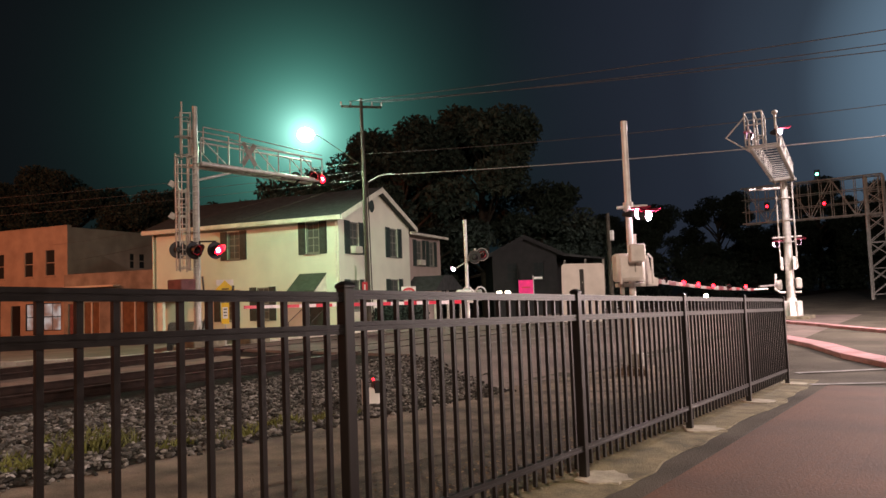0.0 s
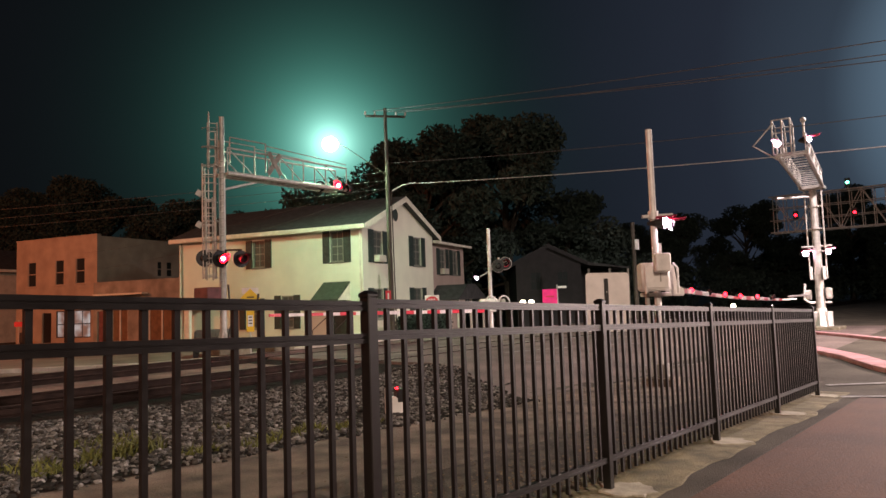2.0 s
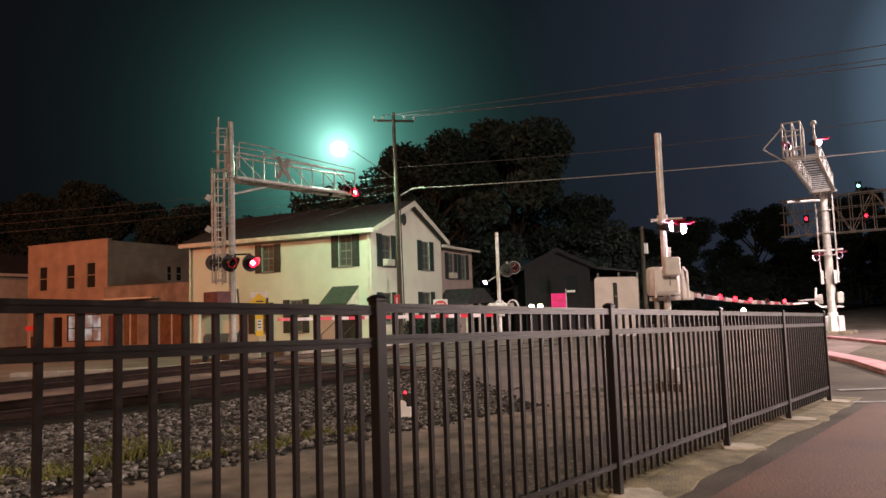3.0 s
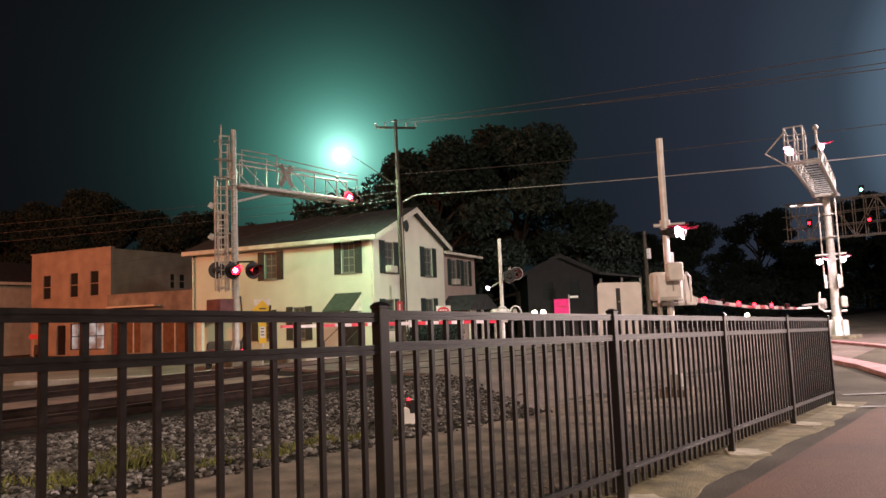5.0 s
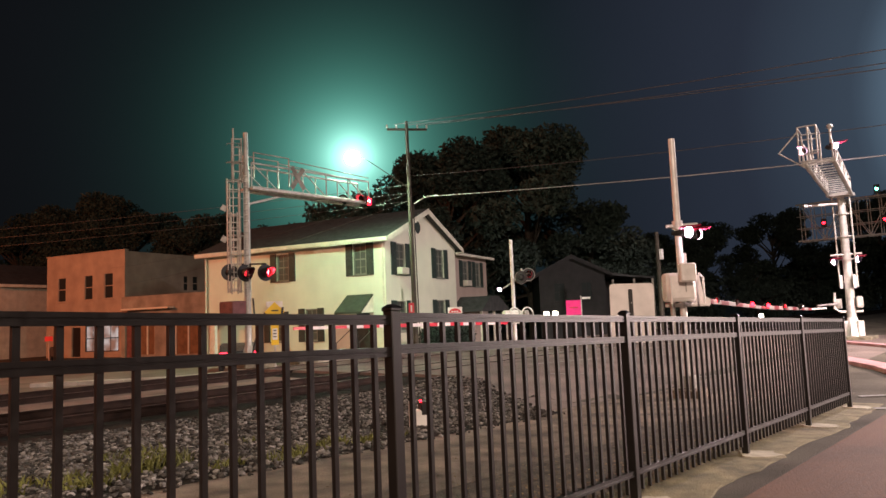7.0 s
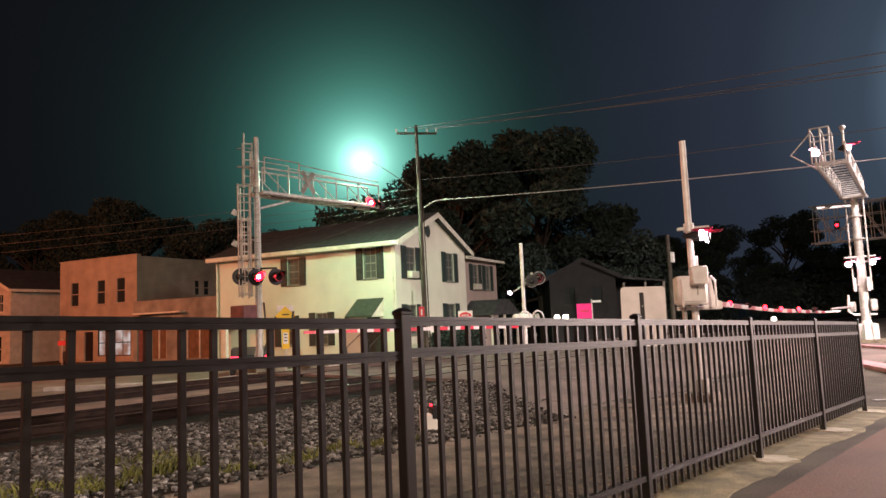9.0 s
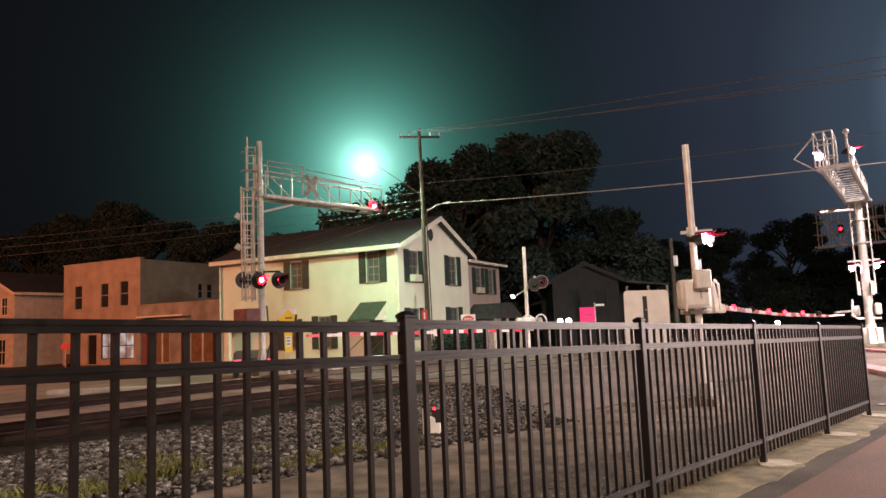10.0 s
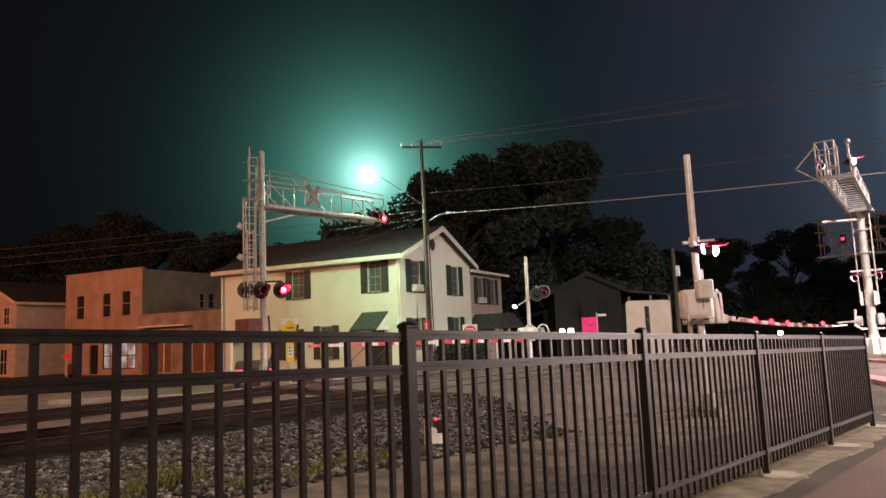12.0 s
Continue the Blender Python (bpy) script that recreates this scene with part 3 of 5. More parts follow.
def flasher(owner, place, yaw, phase, mesh=None, plate=0.28, visor=BLACK, hood=0.36, wrap=1.24, size=1.0, body=1.0):
    """A round signal lamp that faces -y turned by yaw: backing disc, housing, visor and a lens. phase: A, B, on or off."""
    bm = B()
    bmesh.ops.create_cone(bm, cap_ends=True, segments=28, radius1=plate, radius2=plate, depth=0.012, matrix=pose(0, 0.18, 0, 90))
    tube(bm, (0, 0.18, 0), (0, 0.34, 0), 0.15 * body, 0.09 * body, 18)
    tube(bm, (0, 0.34, 0), (0, 0.40, 0), 0.05, 0.05, 10)
    bmesh.ops.create_cone(bm, cap_ends=False, segments=28, radius1=0.155 * body, radius2=0.155 * body, depth=0.19, matrix=pose(0, 0.085, 0, 90))
    unit = part("signal_lamp", bm, BLACK, owner, "black round crossing flasher", Matrix.Translation(place) @ pose(0, 0, 0, 0, 0, yaw) @ Matrix.Scale(size, 4))
    bm = B()
    k, r = 16, 0.158
    for i in range(k):
        a0, a1 = [math.pi * (0.5 - wrap / 2 + wrap * j / k) for j in (i, i + 1)]
        f0, f1 = [-hood * (0.35 + 0.65 * math.sin(max(0.0, min(math.pi, a)))) for a in (a0, a1)]
        ring = [(math.cos(a) * q, y, math.sin(a) * q) for q in (r, r + 0.006) for a, y in ((a0, 0.17), (a1, 0.17), (a1, f1), (a0, f0))]
        v = [bm.verts.new(p) for p in ring]
        for f in ((0, 1, 2, 3), (7, 6, 5, 4), (3, 2, 6, 7), (0, 3, 7, 4), (1, 5, 6, 2)):
            bm.faces.new([v[j] for j in f])
    bmesh.ops.remove_doubles(bm, verts=bm.verts, dist=0.0005)
    part("visor", bm, visor, unit, "long curved visor")
    ln = new("lens", mesh or LENS_BIG)
    ln.parent = unit
    LENSES.append((ln, phase))
    return unit


def small_lamp(owner, place, phase):
    bm = B()
    box(bm, (-0.05, 0.03, -0.09), (0.05, 0.09, 0.06), None, 0.01)
    tube(bm, (0, 0.03, 0), (0, -0.03, 0), 0.06, 0.06, 14)
    unit = part("arm_lamp", bm, BLACK, owner, "small red lamp on the gate arm", Matrix.Translation(place))
    unit.rotation_euler = (0, 0, radians(-40))
    ln = new("lens", LENS_SMALL)
    ln.parent, ln.location = unit, (0, -0.04, 0)
    LENSES.append((ln, phase))


def motions():
    """The crossing lamps wink in turn: each lens turns its lit or its dark face to the road."""
    for ln, phase in LENSES:
        at_ = ln.location.copy()
        if phase in ("on", "off"):
            if phase == "off":
                ln.rotation_euler = (0, 0, math.pi)
            continue
        angle = 0 if phase == "A" else 180
        rows = [(0.0, pose(*at_, 0, 0, angle))]
        for t in SWITCH:
            for k, dt in enumerate((-0.05, -0.0167, 0.0167, 0.05)):
                rows.append((t + dt, pose(*at_, 0, 0, angle + 60 * k)))
            angle += 180
        if rows[-1][0] < 12.0:
            rows.append((12.0, pose(*at_, 0, 0, angle)))
        walk(ln, rows)


# ---- cantilever signal over the far side of the road ----
def truss_arm(owner, base, way, length, z0, z1, width, mat, bays, walkway=True):
    """A light truss arm with two lower and two upper chords, posts, diagonals and a handrail; one part for each member group."""
    side = Vector((-way[1], way[0], 0)) * width / 2
    way = Vector((*way, 0))
    base = Vector((base[0], base[1], 0))
    P = lambda s, sd, z: base + way * s + side * sd + Vector((0, 0, z))
    for sd in (-1, 1):
        for z, r in ((z0, 0.075), (z1, 0.035)):
            bm = B()
            tube(bm, P(0, sd, z), P(length, sd, z), r)
            part("chord", bm, mat, owner)
        for i in range(bays + 1):
            bm = B()
            tube(bm, P(length * i / bays, sd, z0), P(length * i / bays, sd, z1), 0.022, n=8)
            part("truss_post", bm, mat, owner)
            if i < bays and i % 2 == 0:
                bm = B()
                tube(bm, P(length * i / bays, sd, z1), P(length * (i + 1) / bays, sd, z0), 0.022, n=8)
                part("brace", bm, mat, owner)
    for i in range(bays * 2 + 1):
        bm = B()
        tube(bm, P(length * i / bays / 2, -1, z0), P(length * i / bays / 2, 1, z0), 0.02, n=6)
        part("cross_bar", bm, mat, owner)
    if walkway:
        bm = B()
        for k in range(9):
            y = -0.8 + 0.2 * k
            tube(bm, P(0.1, y, z0 + 0.05), P(length, y, z0 + 0.05), 0.012, n=6)
        part("walkway_grating", bm, mat, owner)
    return P


def slant_ladder(owner, p, q, z0, z1, mat, gap=0.28, r=0.028):
    """An upright ladder whose rails stand at p and q in the plan."""
    for u in (p, q):
        part("ladder_rail", tube(B(), (*u, z0), (*u, z1), r, n=8), mat, owner)
    z = z0 + 0.12
    while z < z1:
        part("rung", tube(B(), (*p, z), (*q, z), 0.02, n=6), mat, owner)
        z += gap


tower = thing("cantilever_signal", pose(13.45, 20.05, -0.02), "galvanised steel cantilever mast with ladder, truss arm and red flashers", "crossing signal", "crossing signals")
bm = B()
tube(bm, (0, 0, 0.45), (0, 0, 6.6), 0.115, 0.105, 20)
tube(bm, (0, 0, 6.6), (0, 0, 7.95), 0.085, 0.08, 20)
part("mast", bm, STEEL, tower, "tall tapered steel tube")
bm = B()
box(bm, (-0.45, -0.45, 0), (0.45, 0.45, 0.35), None, 0.03)
part("foundation", bm, CONCRETE, tower, "square concrete base")
bm = B()
box(bm, (-0.28, -0.28, 0.35), (0.28, 0.28, 0.39), None, 0.006)
for a in range(8):
    tube(bm, (0.2 * math.cos(a * math.tau / 8), 0.2 * math.sin(a * math.tau / 8), 0.39), (0.11 * math.cos(a * math.tau / 8), 0.11 * math.sin(a * math.tau / 8), 0.75), 0.012, n=5)
part("base_plate", bm, STEEL, tower)
# back tube and ladders beside the mast
for dx, dy, z0, z1 in ((-0.44, 0.33, 2.5, 6.2), (-0.16, 0.13, 2.5, 7.4), (-0.33, 0.24, 6.2, 8.1)):
    part("riser_pipe", tube(B(), (dx, dy, z0), (dx, dy, z1), 0.026, n=10), STEEL, tower)
slant_ladder(tower, (-0.52, 0.35), (-0.21, 0.14), 2.5, 6.35, STEEL)
slant_ladder(tower, (-0.37, 0.25), (-0.12, 0.08), 6.2, 7.75, STEEL)
slant_ladder(tower, (-0.17, -0.08), (-0.05, -0.165), 2.3, 6.5, STEEL, 0.19, 0.012)
slant_ladder(tower, (-0.46, 0.22), (-0.30, 0.11), 2.45, 5.2, STEEL, 0.42, 0.024)
for k in range(9):                                               # hoops of the ladder cage
    z = 2.55 + 0.62 * k
    bm = B()
    line(bm, [(-0.52, 0.35, z), (-0.60, 0.20, z), (-0.50, 0.02, z), (-0.33, -0.10, z), (-0.18, -0.02, z), (-0.21, 0.14, z)], 0.013, 6)
    part("cage_hoop", bm, STEEL, tower)
for dx, dy in ((-0.60, 0.20), (-0.50, 0.02), (-0.33, -0.10)):
    part("cage_strap", tube(B(), (dx, dy, 2.5), (dx, dy, 6.1), 0.014, n=6), STEEL, tower)
for z in (2.9, 4.4, 5.9, 6.9):
    bm = B()
    line(bm, [(0, 0, z), (-0.21, 0.14, z), (-0.52, 0.35, z), (-0.1, -0.1, z)], 0.014, 6)
    part("ladder_bracket", bm, STEEL, tower)
for z in (4.3, 5.35):
    bm = B()
    box(bm, (-0.10, -0.015, -0.10), (0.10, 0.015, 0.10), Matrix.Translation((-0.60, 0.42, z)) @ pose(0, 0, 0, 0, 0, -25) @ pose(0, 0, 0, 0, 30, 0), 0.01)
    part("side_plate", bm, STEEL, tower, "small plate beside the ladder")
P = truss_arm(tower, (0, 0), (1.0, 0.0), 5.4, 6.0, 6.85, 0.62, STEEL, 5)
for s0, s1 in ((0.1, 1.55),):
    for sd in (-1, 1):
        bm = B()
        line(bm, [P(s0, sd, 6.35), P(s0, sd, 7.22), P(s1, sd, 7.22), P(s1, sd, 6.2)], 0.026, 8)
        part("cage_frame", bm, STEEL, tower)
for sd in (-1, 1):
    bm = B()
    line(bm, [P(1.55, sd, 7.15), P(5.4, sd, 7.0)], 0.018, 8)
    part("hand_rail", bm, STEEL, tower)
bm = B()
line(bm, [(0.1, 0, 5.5), (1.7, 0, 5.98)], 0.045, 10)
part("arm_strut", bm, STEEL, tower)
# cross-shaped sign boards seen from behind on the arm
for a in (-35, 35):
    bm = B()
    box(bm, (-0.09, -0.02, -0.46), (0.09, 0.0, 0.46), Matrix.Translation((1.9, -0.35 + a * 0.0004, 6.55)) @ pose(0, 0, 0, 0, a, 0), 0.006)
    part("crossbuck_board", bm, DULL, tower, "bare metal back of a crossbuck board")
flasher(tower, (4.95, -0.35, 6.12), -62, "B", plate=0.22)
flasher(tower, (5.35, -0.35, 6.05), -62, "A", plate=0.22)
flasher(tower, (4.7, 0.35, 6.12), 118, "off", plate=0.22)
# lower flasher pair
bm = B()
line(bm, [(-0.40, 0.45, 3.46), (0.0, -0.05, 3.44), (0.30, -0.62, 3.42)], 0.03, 10)
line(bm, [(0, 0, 3.42), (0, 0, 3.15)], 0.13, 16)
part("lamp_cross_arm", bm, BLACK, tower, "black cross arm of the flashers")
flasher(tower, (-0.20, -0.31, 3.14), -8, "B")
flasher(tower, (0.22, -0.84, 3.12), -8, "A")
flasher(tower, (-0.40, 0.45, 3.18), 152, "off")
bm = B()
box(bm, (-0.62, -0.05, 1.5), (-0.02, 0.75, 2.22), None, 0.03)
part("relay_case", bm, MAROON, tower, "dull maroon equipment case")
bm = B()
line(bm, [(0.13, -0.1, 2.3), (0.17, -0.14, 1.5), (0.24, -0.2, 1.15), (0.16, -0.14, 0.85), (0.1, -0.1, 0.5)], 0.03, 8)
part("cable", bm, RUBBER, tower, "hanging black cable")
for z in (2.25, 2.5, 1.2):
    part("band", tube(B(), (0, 0, z), (0, 0, z + 0.05), 0.125, n=18), STEEL, tower)

# ---- near gate: mast, mechanism box, striped arm ----
def striped_arm(owner, p, q, h, count, first=0, thick=0.04, red=STRIPE_R, white=STRIPE_W):
    """The arm, in red and white sleeves."""
    p, q = Vector(p), Vector(q)
    for i in range(count):
        a, b = p.lerp(q, i / count), p.lerp(q, (i + 1) / count)
        d = (b - a)
        m = Matrix.Translation(a) @ d.to_track_quat("X", "Z").to_matrix().to_4x4()
        hh = h * (1 - 0.35 * i / count)
        bm = box(B(), (0, -thick / 2, -hh / 2), (d.length - 0.002, thick / 2, hh / 2), m, 0.006)
        part("arm_sleeve", bm, red if (i + first) % 2 == 0 else white, owner, "red gate sleeve" if (i + first) % 2 == 0 else "white gate sleeve", None, False)


gate = thing("crossing_gate", pose(13.13, 5.18, land(13.13, 5.18)), "grey gate mechanism on an aluminium mast with lowered striped arm", "crossing gate", "crossing gates")
GZ = land(13.13, 5.18)
bm = B()
tube(bm, (0, 0, 0.2), (0, 0, 4.70 - GZ), 0.066, 0.062, 20)
part("mast", bm, ALU, gate, "bare aluminium mast")
part("foundation", box(B(), (-0.3, -0.3, 0), (0.3, 0.3, 0.16), None, 0.02), PATH, gate, "stained base block")
bm = B()
box(bm, (-0.13, -0.13, 0.16), (0.13, 0.13, 0.42), None, 0.02)
part("base_casting", bm, DULL, gate)
part("support_pipe", tube(B(), (-0.17, 0.14, 0.2), (-0.17, 0.14, 1.6 - GZ), 0.045, n=14), STEEL, gate)
M50 = pose(0, 0, 0, 0, 0, -51)
bm = box(B(), (-0.42, -0.46, 1.52 - GZ), (0.12, -0.09, 2.06 - GZ), M50, 0.045)
mech = part("mechanism_box", bm, BOXG, gate, "grey steel gate mechanism housing")
part("cover_door", box(B(), (-0.37, -0.485, 1.58 - GZ), (0.07, -0.455, 2.01 - GZ), M50, 0.012), BOXG, mech)
part("hasp", box(B(), (-0.09, -0.505, 1.70 - GZ), (-0.07, -0.48, 1.86 - GZ), M50, 0.004), STEEL, mech)
part("junction_case", box(B(), (-0.22, -0.70, 1.88 - GZ), (0.07, -0.50, 2.22 - GZ), M50, 0.025), BOXG, gate, "smaller grey junction case")
bm = B()
prism(bm, [(0.16, 2.04 - GZ), (0.32, 2.02 - GZ), (0.38, 1.62 - GZ), (0.50, 1.56 - GZ), (0.50, 1.44 - GZ), (0.24, 1.46 - GZ)], 0.06, M50 @ Matrix.Translation((0, -0.06, 0)))
part("arm_bracket", bm, BOXG, gate, "angled arm bracket")
part("cross_bar", box(B(), (-0.30, -0.05, 1.42 - GZ), (0.50, 0.16, 1.50 - GZ), M50, 0.015), ALU, gate)
for sx in (-0.36, 0.24):
    bm = B()
    line(bm, [M50 @ Vector((sx, -0.3, 2.04 - GZ)), M50 @ Vector((sx, -0.5, 1.95 - GZ)), M50 @ Vector((sx, -0.5, 1.48 - GZ))], 0.022, 8)
    part("guard_hoop", bm, ALU, gate)
# flasher bracket and a pair of lamps
bm = B()
line(bm, [M50 @ Vector((-0.22, 0, 2.98 - GZ)), M50 @ Vector((0.38, 0, 3.0 - GZ))], 0.035, 12)
part("lamp_cross_arm", bm, ALU, gate)
part("clamp", tube(B(), (0, 0, 2.92 - GZ), (0, 0, 3.08 - GZ), 0.10, n=18), ALU, gate)
bm = B()
line(bm, [M50 @ Vector((0.34, 0, 3.02 - GZ)), M50 @ Vector((0.40, 0.02, 2.9 - GZ)), M50 @ Vector((0.36, 0.0, 2.76 - GZ))], 0.03, 10)
part("lamp_hanger", bm, ALU, gate)
flasher(gate, (-0.02, -0.22, 2.84 - GZ), 10, "B", LENS_GLARE, 0.10, VISOR, 0.30, 0.55, 0.8, 0.6)
flasher(gate, (0.07, -0.34, 2.79 - GZ), 10, "A", LENS_GLARE, 0.10, VISOR, 0.34, 0.55, 0.8, 0.6)
part("tag_plate", box(B(), (0.05, -0.03, 2.25 - GZ), (0.12, -0.01, 2.45 - GZ), M50, 0.004), BOXG, gate)
part("arm_root", box(B(), (0.35, -0.10, 1.45 - GZ), (1.0, -0.02, 1.57 - GZ), None, 0.015), ALU, gate, "aluminium root of the arm")
striped_arm(gate, (1.0, -0.05, 1.53 - GZ), (5.3, 0.0, 1.30 - GZ), 0.10, 9)
striped_arm(gate, (5.5, 0.0, 1.31 - GZ), (10.2, 0.1, 1.18 - GZ), 0.10, 10, 1)
part("arm_tip", tube(B(), (10.2, 0.1, 1.18 - GZ), (12.4, 0.15, 1.17 - GZ), 0.025, n=8), WHITE, gate, "thin whip end of the arm")
for s, ph in ((1.75, "B"), (2.95, "A"), (4.05, "on"), (5.3, "on"), (6.85, "B"), (8.6, "A")):
    small_lamp(gate, (s, -0.03, 1.615 - GZ - (0.050 * s if s < 5.2 else 0.145 + 0.021 * s)), ph)

# ---- far gate ----
gate2 = thing("crossing_gate", pose(26.36, 18.28, -0.06), "aluminium crossing gate mast with lowered red and white arm", "crossing gate", "crossing gates")
part("mast", tube(B(), (0, 0, 0.15), (0, 0, 4.85), 0.085, 0.08, 18), ALU, gate2, "bare aluminium mast")
part("foundation", box(B(), (-0.4, -0.4, 0), (0.4, 0.4, 0.2), None, 0.02), CONCRETE, gate2)
mech = part("mechanism_box", box(B(), (-0.5, -0.16, 1.0), (0.34, 0.36, 1.62), pose(0, 0, 0, 0, 0, -40), 0.08), BOXG, gate2, "grey gate mechanism housing")
part("arm_gear", tube(B(), (0.16, -0.42, 1.34), (0.3, -0.55, 1.34), 0.26, n=20), STEEL, gate2, "round gear case")
bm = B()
line(bm, [(-0.3, 0.35, 2.62), (0, 0, 2.9), (0.52, -0.62, 3.34), (0.55, -0.62, 3.2)], 0.035, 10)
line(bm, [(0, 0, 3.0), (0.28, -0.32, 3.05), (0.28, -0.32, 3.5)], 0.06, 10)
part("lamp_cross_arm", bm, STEEL, gate2)
flasher(gate2, (0.48, -0.58, 3.22), -50, "off", plate=0.28)
flasher(gate2, (0.30, -0.30, 3.10), 120, "off", plate=0.28)
flasher(gate2, (-0.40, 0.45, 2.58), -80, "on", LENS_GLARE, 0.14, BLACK, 0.25, 1.24, 0.65)
striped_arm(gate2, (-0.3, 0.05, 1.07), (-11.4, 1.35, 1.27), 0.16, 15, 0, 0.04, LIT_R, LIT_W)
for a in (0.0, 0.42):                                            # round guards over the mechanism
    bm = B()
    line(bm, [(-0.42 + a + 0.20 * math.cos(math.pi * k / 8), -0.30 - a + 0.20 * math.cos(math.pi * k / 8) * -0.9, 1.38 + 0.34 * math.sin(math.pi * k / 8)) for k in range(9)], 0.035, 8)
    part("guard_hoop", bm, ALU, gate2)
for place, yaw in (((0.48, -0.58, 3.22), -50), ((0.30, -0.30, 3.10), -50)):
    m = Matrix.Translation(place) @ pose(0, 0, 0, 0, 0, yaw)
    bm = B()
    for k in range(28):
        a, b = k * math.tau / 28, (k + 1) * math.tau / 28
        tube(bm, m @ Vector((0.29 * math.cos(a), 0.16, 0.29 * math.sin(a))), m @ Vector((0.29 * math.cos(b), 0.16, 0.29 * math.sin(b))), 0.014, n=6)
    part("lamp_rim", bm, STEEL, gate2, "bare metal rim of a lamp disc")

# ---- cantilever on the yard side, seen along its arm ----
mast = thing("cantilever_signal", pose(34.62, 6.25, -0.26), "floodlit steel cantilever mast with flashers facing both ways", "crossing signal", "crossing signals")
part("mast", tube(B(), (0, 0, 0.3), (0, 0, 6.35), 0.19, 0.15, 24), STEEL, mast, "stout steel tube")
bm = B()
tube(bm, (0, 0, 0.1), (0, 0, 0.9), 0.36, 0.2, 12)
for a in range(8):
    c, s = math.cos(a * math.tau / 8), math.sin(a * math.tau / 8)
    box(bm, (0.18, -0.012, 0.1), (0.44, 0.012, 0.75), pose(0, 0, 0, 0, 0, a * 45))
part("base_flange", bm, ALU, mast)
part("foundation", box(B(), (-0.8, -0.8, -0.1), (0.8, 0.8, 0.1), None, 0.03), CONCRETE, mast)
for dx, dy in ((0.0, -0.34), (0.0, 0.34)):
    part("riser_pipe", tube(B(), (dx, dy, 2.2), (dx, dy, 6.4), 0.035, n=8), STEEL, mast)
for z in (2.4, 3.4, 4.4, 5.4, 6.2):
    part("band", tube(B(), (0, 0, z), (0, 0, z + 0.06), 0.235, n=18), STEEL, mast)
    part("standoff", tube(B(), (0, -0.36, z + 0.03), (0, 0.36, z + 0.03), 0.025, n=8), STEEL, mast)
P = truss_arm(mast, (-0.1, 0), (-0.9926, -0.1216), 9.0, 6.3, 6.95, 0.86, STEEL, 8, False)
part("arm_seat", box(B(), (-0.4, -0.5, 6.2), (0.4, 0.5, 6.36), None, 0.03), STEEL, mast)
# end cage of the arm
for sd in (-1.3, -0.6, 0.0):
    bm = B()
    line(bm, [P(7.9, sd, 6.35), P(7.9, sd, 7.50), P(9.0, sd, 7.55), P(9.0, sd, 6.35)], 0.026, 8)
    part("cage_frame", bm, STEEL, mast)
for s, z in ((7.9, 7.50), (9.0, 7.55), (9.0, 7.1), (7.9, 6.9), (9.0, 6.6), (9.0, 6.36)):
    part("cage_bar", tube(B(), P(s, -1.3, z), P(s, 0.0, z), 0.024, n=8), STEEL, mast)
for s in (8.2, 8.5, 8.8):
    part("grating_bar", tube(B(), P(s, -1.3, 6.4), P(s, 1.0, 6.4), 0.02, n=6), STEEL, mast)
bm = B()
line(bm, [P(9.0, -1.2, 7.45), P(9.0, -2.75, 6.75), P(9.0, -0.95, 6.15)], 0.028, 8)
part("guard_frame", bm, STEEL, mast, "pointed side frame")
ball(bm := B(), P(8.4, 0.85, 7.55), 0.10)
part("cap_ball", bm, STEEL, mast)
part("cap_post", tube(B(), P(8.4, 0.85, 6.9), P(8.4, 0.85, 7.5), 0.04, n=8), STEEL, mast)
flasher(mast, P(9.0, -0.95, 6.72), 262, "B", LENS_GLARE, 0.10, VISOR, 0.5, 0.6, 0.8)
flasher(mast, P(8.6, 1.15, 6.82), -10, "on", LENS_GLARE, 0.10, VISOR, 0.5, 0.6, 0.8)
flasher(mast, (-0.28, 0.42, 3.34), -50, "B", LENS_GLARE, 0.14, VISOR, 0.55, 0.6)
flasher(mast, (0.14, -0.42, 3.40), -50, "B", LENS_GLARE, 0.14, VISOR, 0.55, 0.6)
part("lamp_cross_arm", tube(B(), (-0.35, 0.55, 3.62), (0.25, -0.55, 3.66), 0.05, n=10), STEEL, mast)
for y in (-0.30, 0.22):
    part("lamp_bracket", box(B(), (-0.36, y, 2.15), (0.0, y + 0.08, 2.75), None, 0.02), ALU, mast)
bm = B()
tube(bm, (-0.9, 1.3, 5.86), (0.0, 0.1, 5.9), 0.06, n=10)
part("side_arm", bm, ALU, mast, "short pale side arm")
mech = part("mechanism_box", box(B(), (-0.30, -0.48, 1.30), (0.25, -0.20, 1.80), pose(0, 0, 0, 0, 0, 10), 0.06), STEEL, mast, "gate mechanism case")
part("gear_case", tube(B(), (-0.05, 0.55, 1.5), (-0.05, 0.35, 1.5), 0.22, n=18), STEEL, mast)
bm = B()
line(bm, [(-0.2, 0.55, 2.0), (-0.2, 0.6, 1.3), (-0.1, 0.4, 1.15), (0.2, -0.4, 1.15)], 0.05, 8)
part("guard_hoop", bm, ALU, mast)
part("gate_arm_stub", tube(B(), (-0.4, 0.45, 1.50), (-1.9, 0.9, 1.46), 0.045, n=8), STRIPE_W, mast, "short white arm stub")

# ---- buildings ----


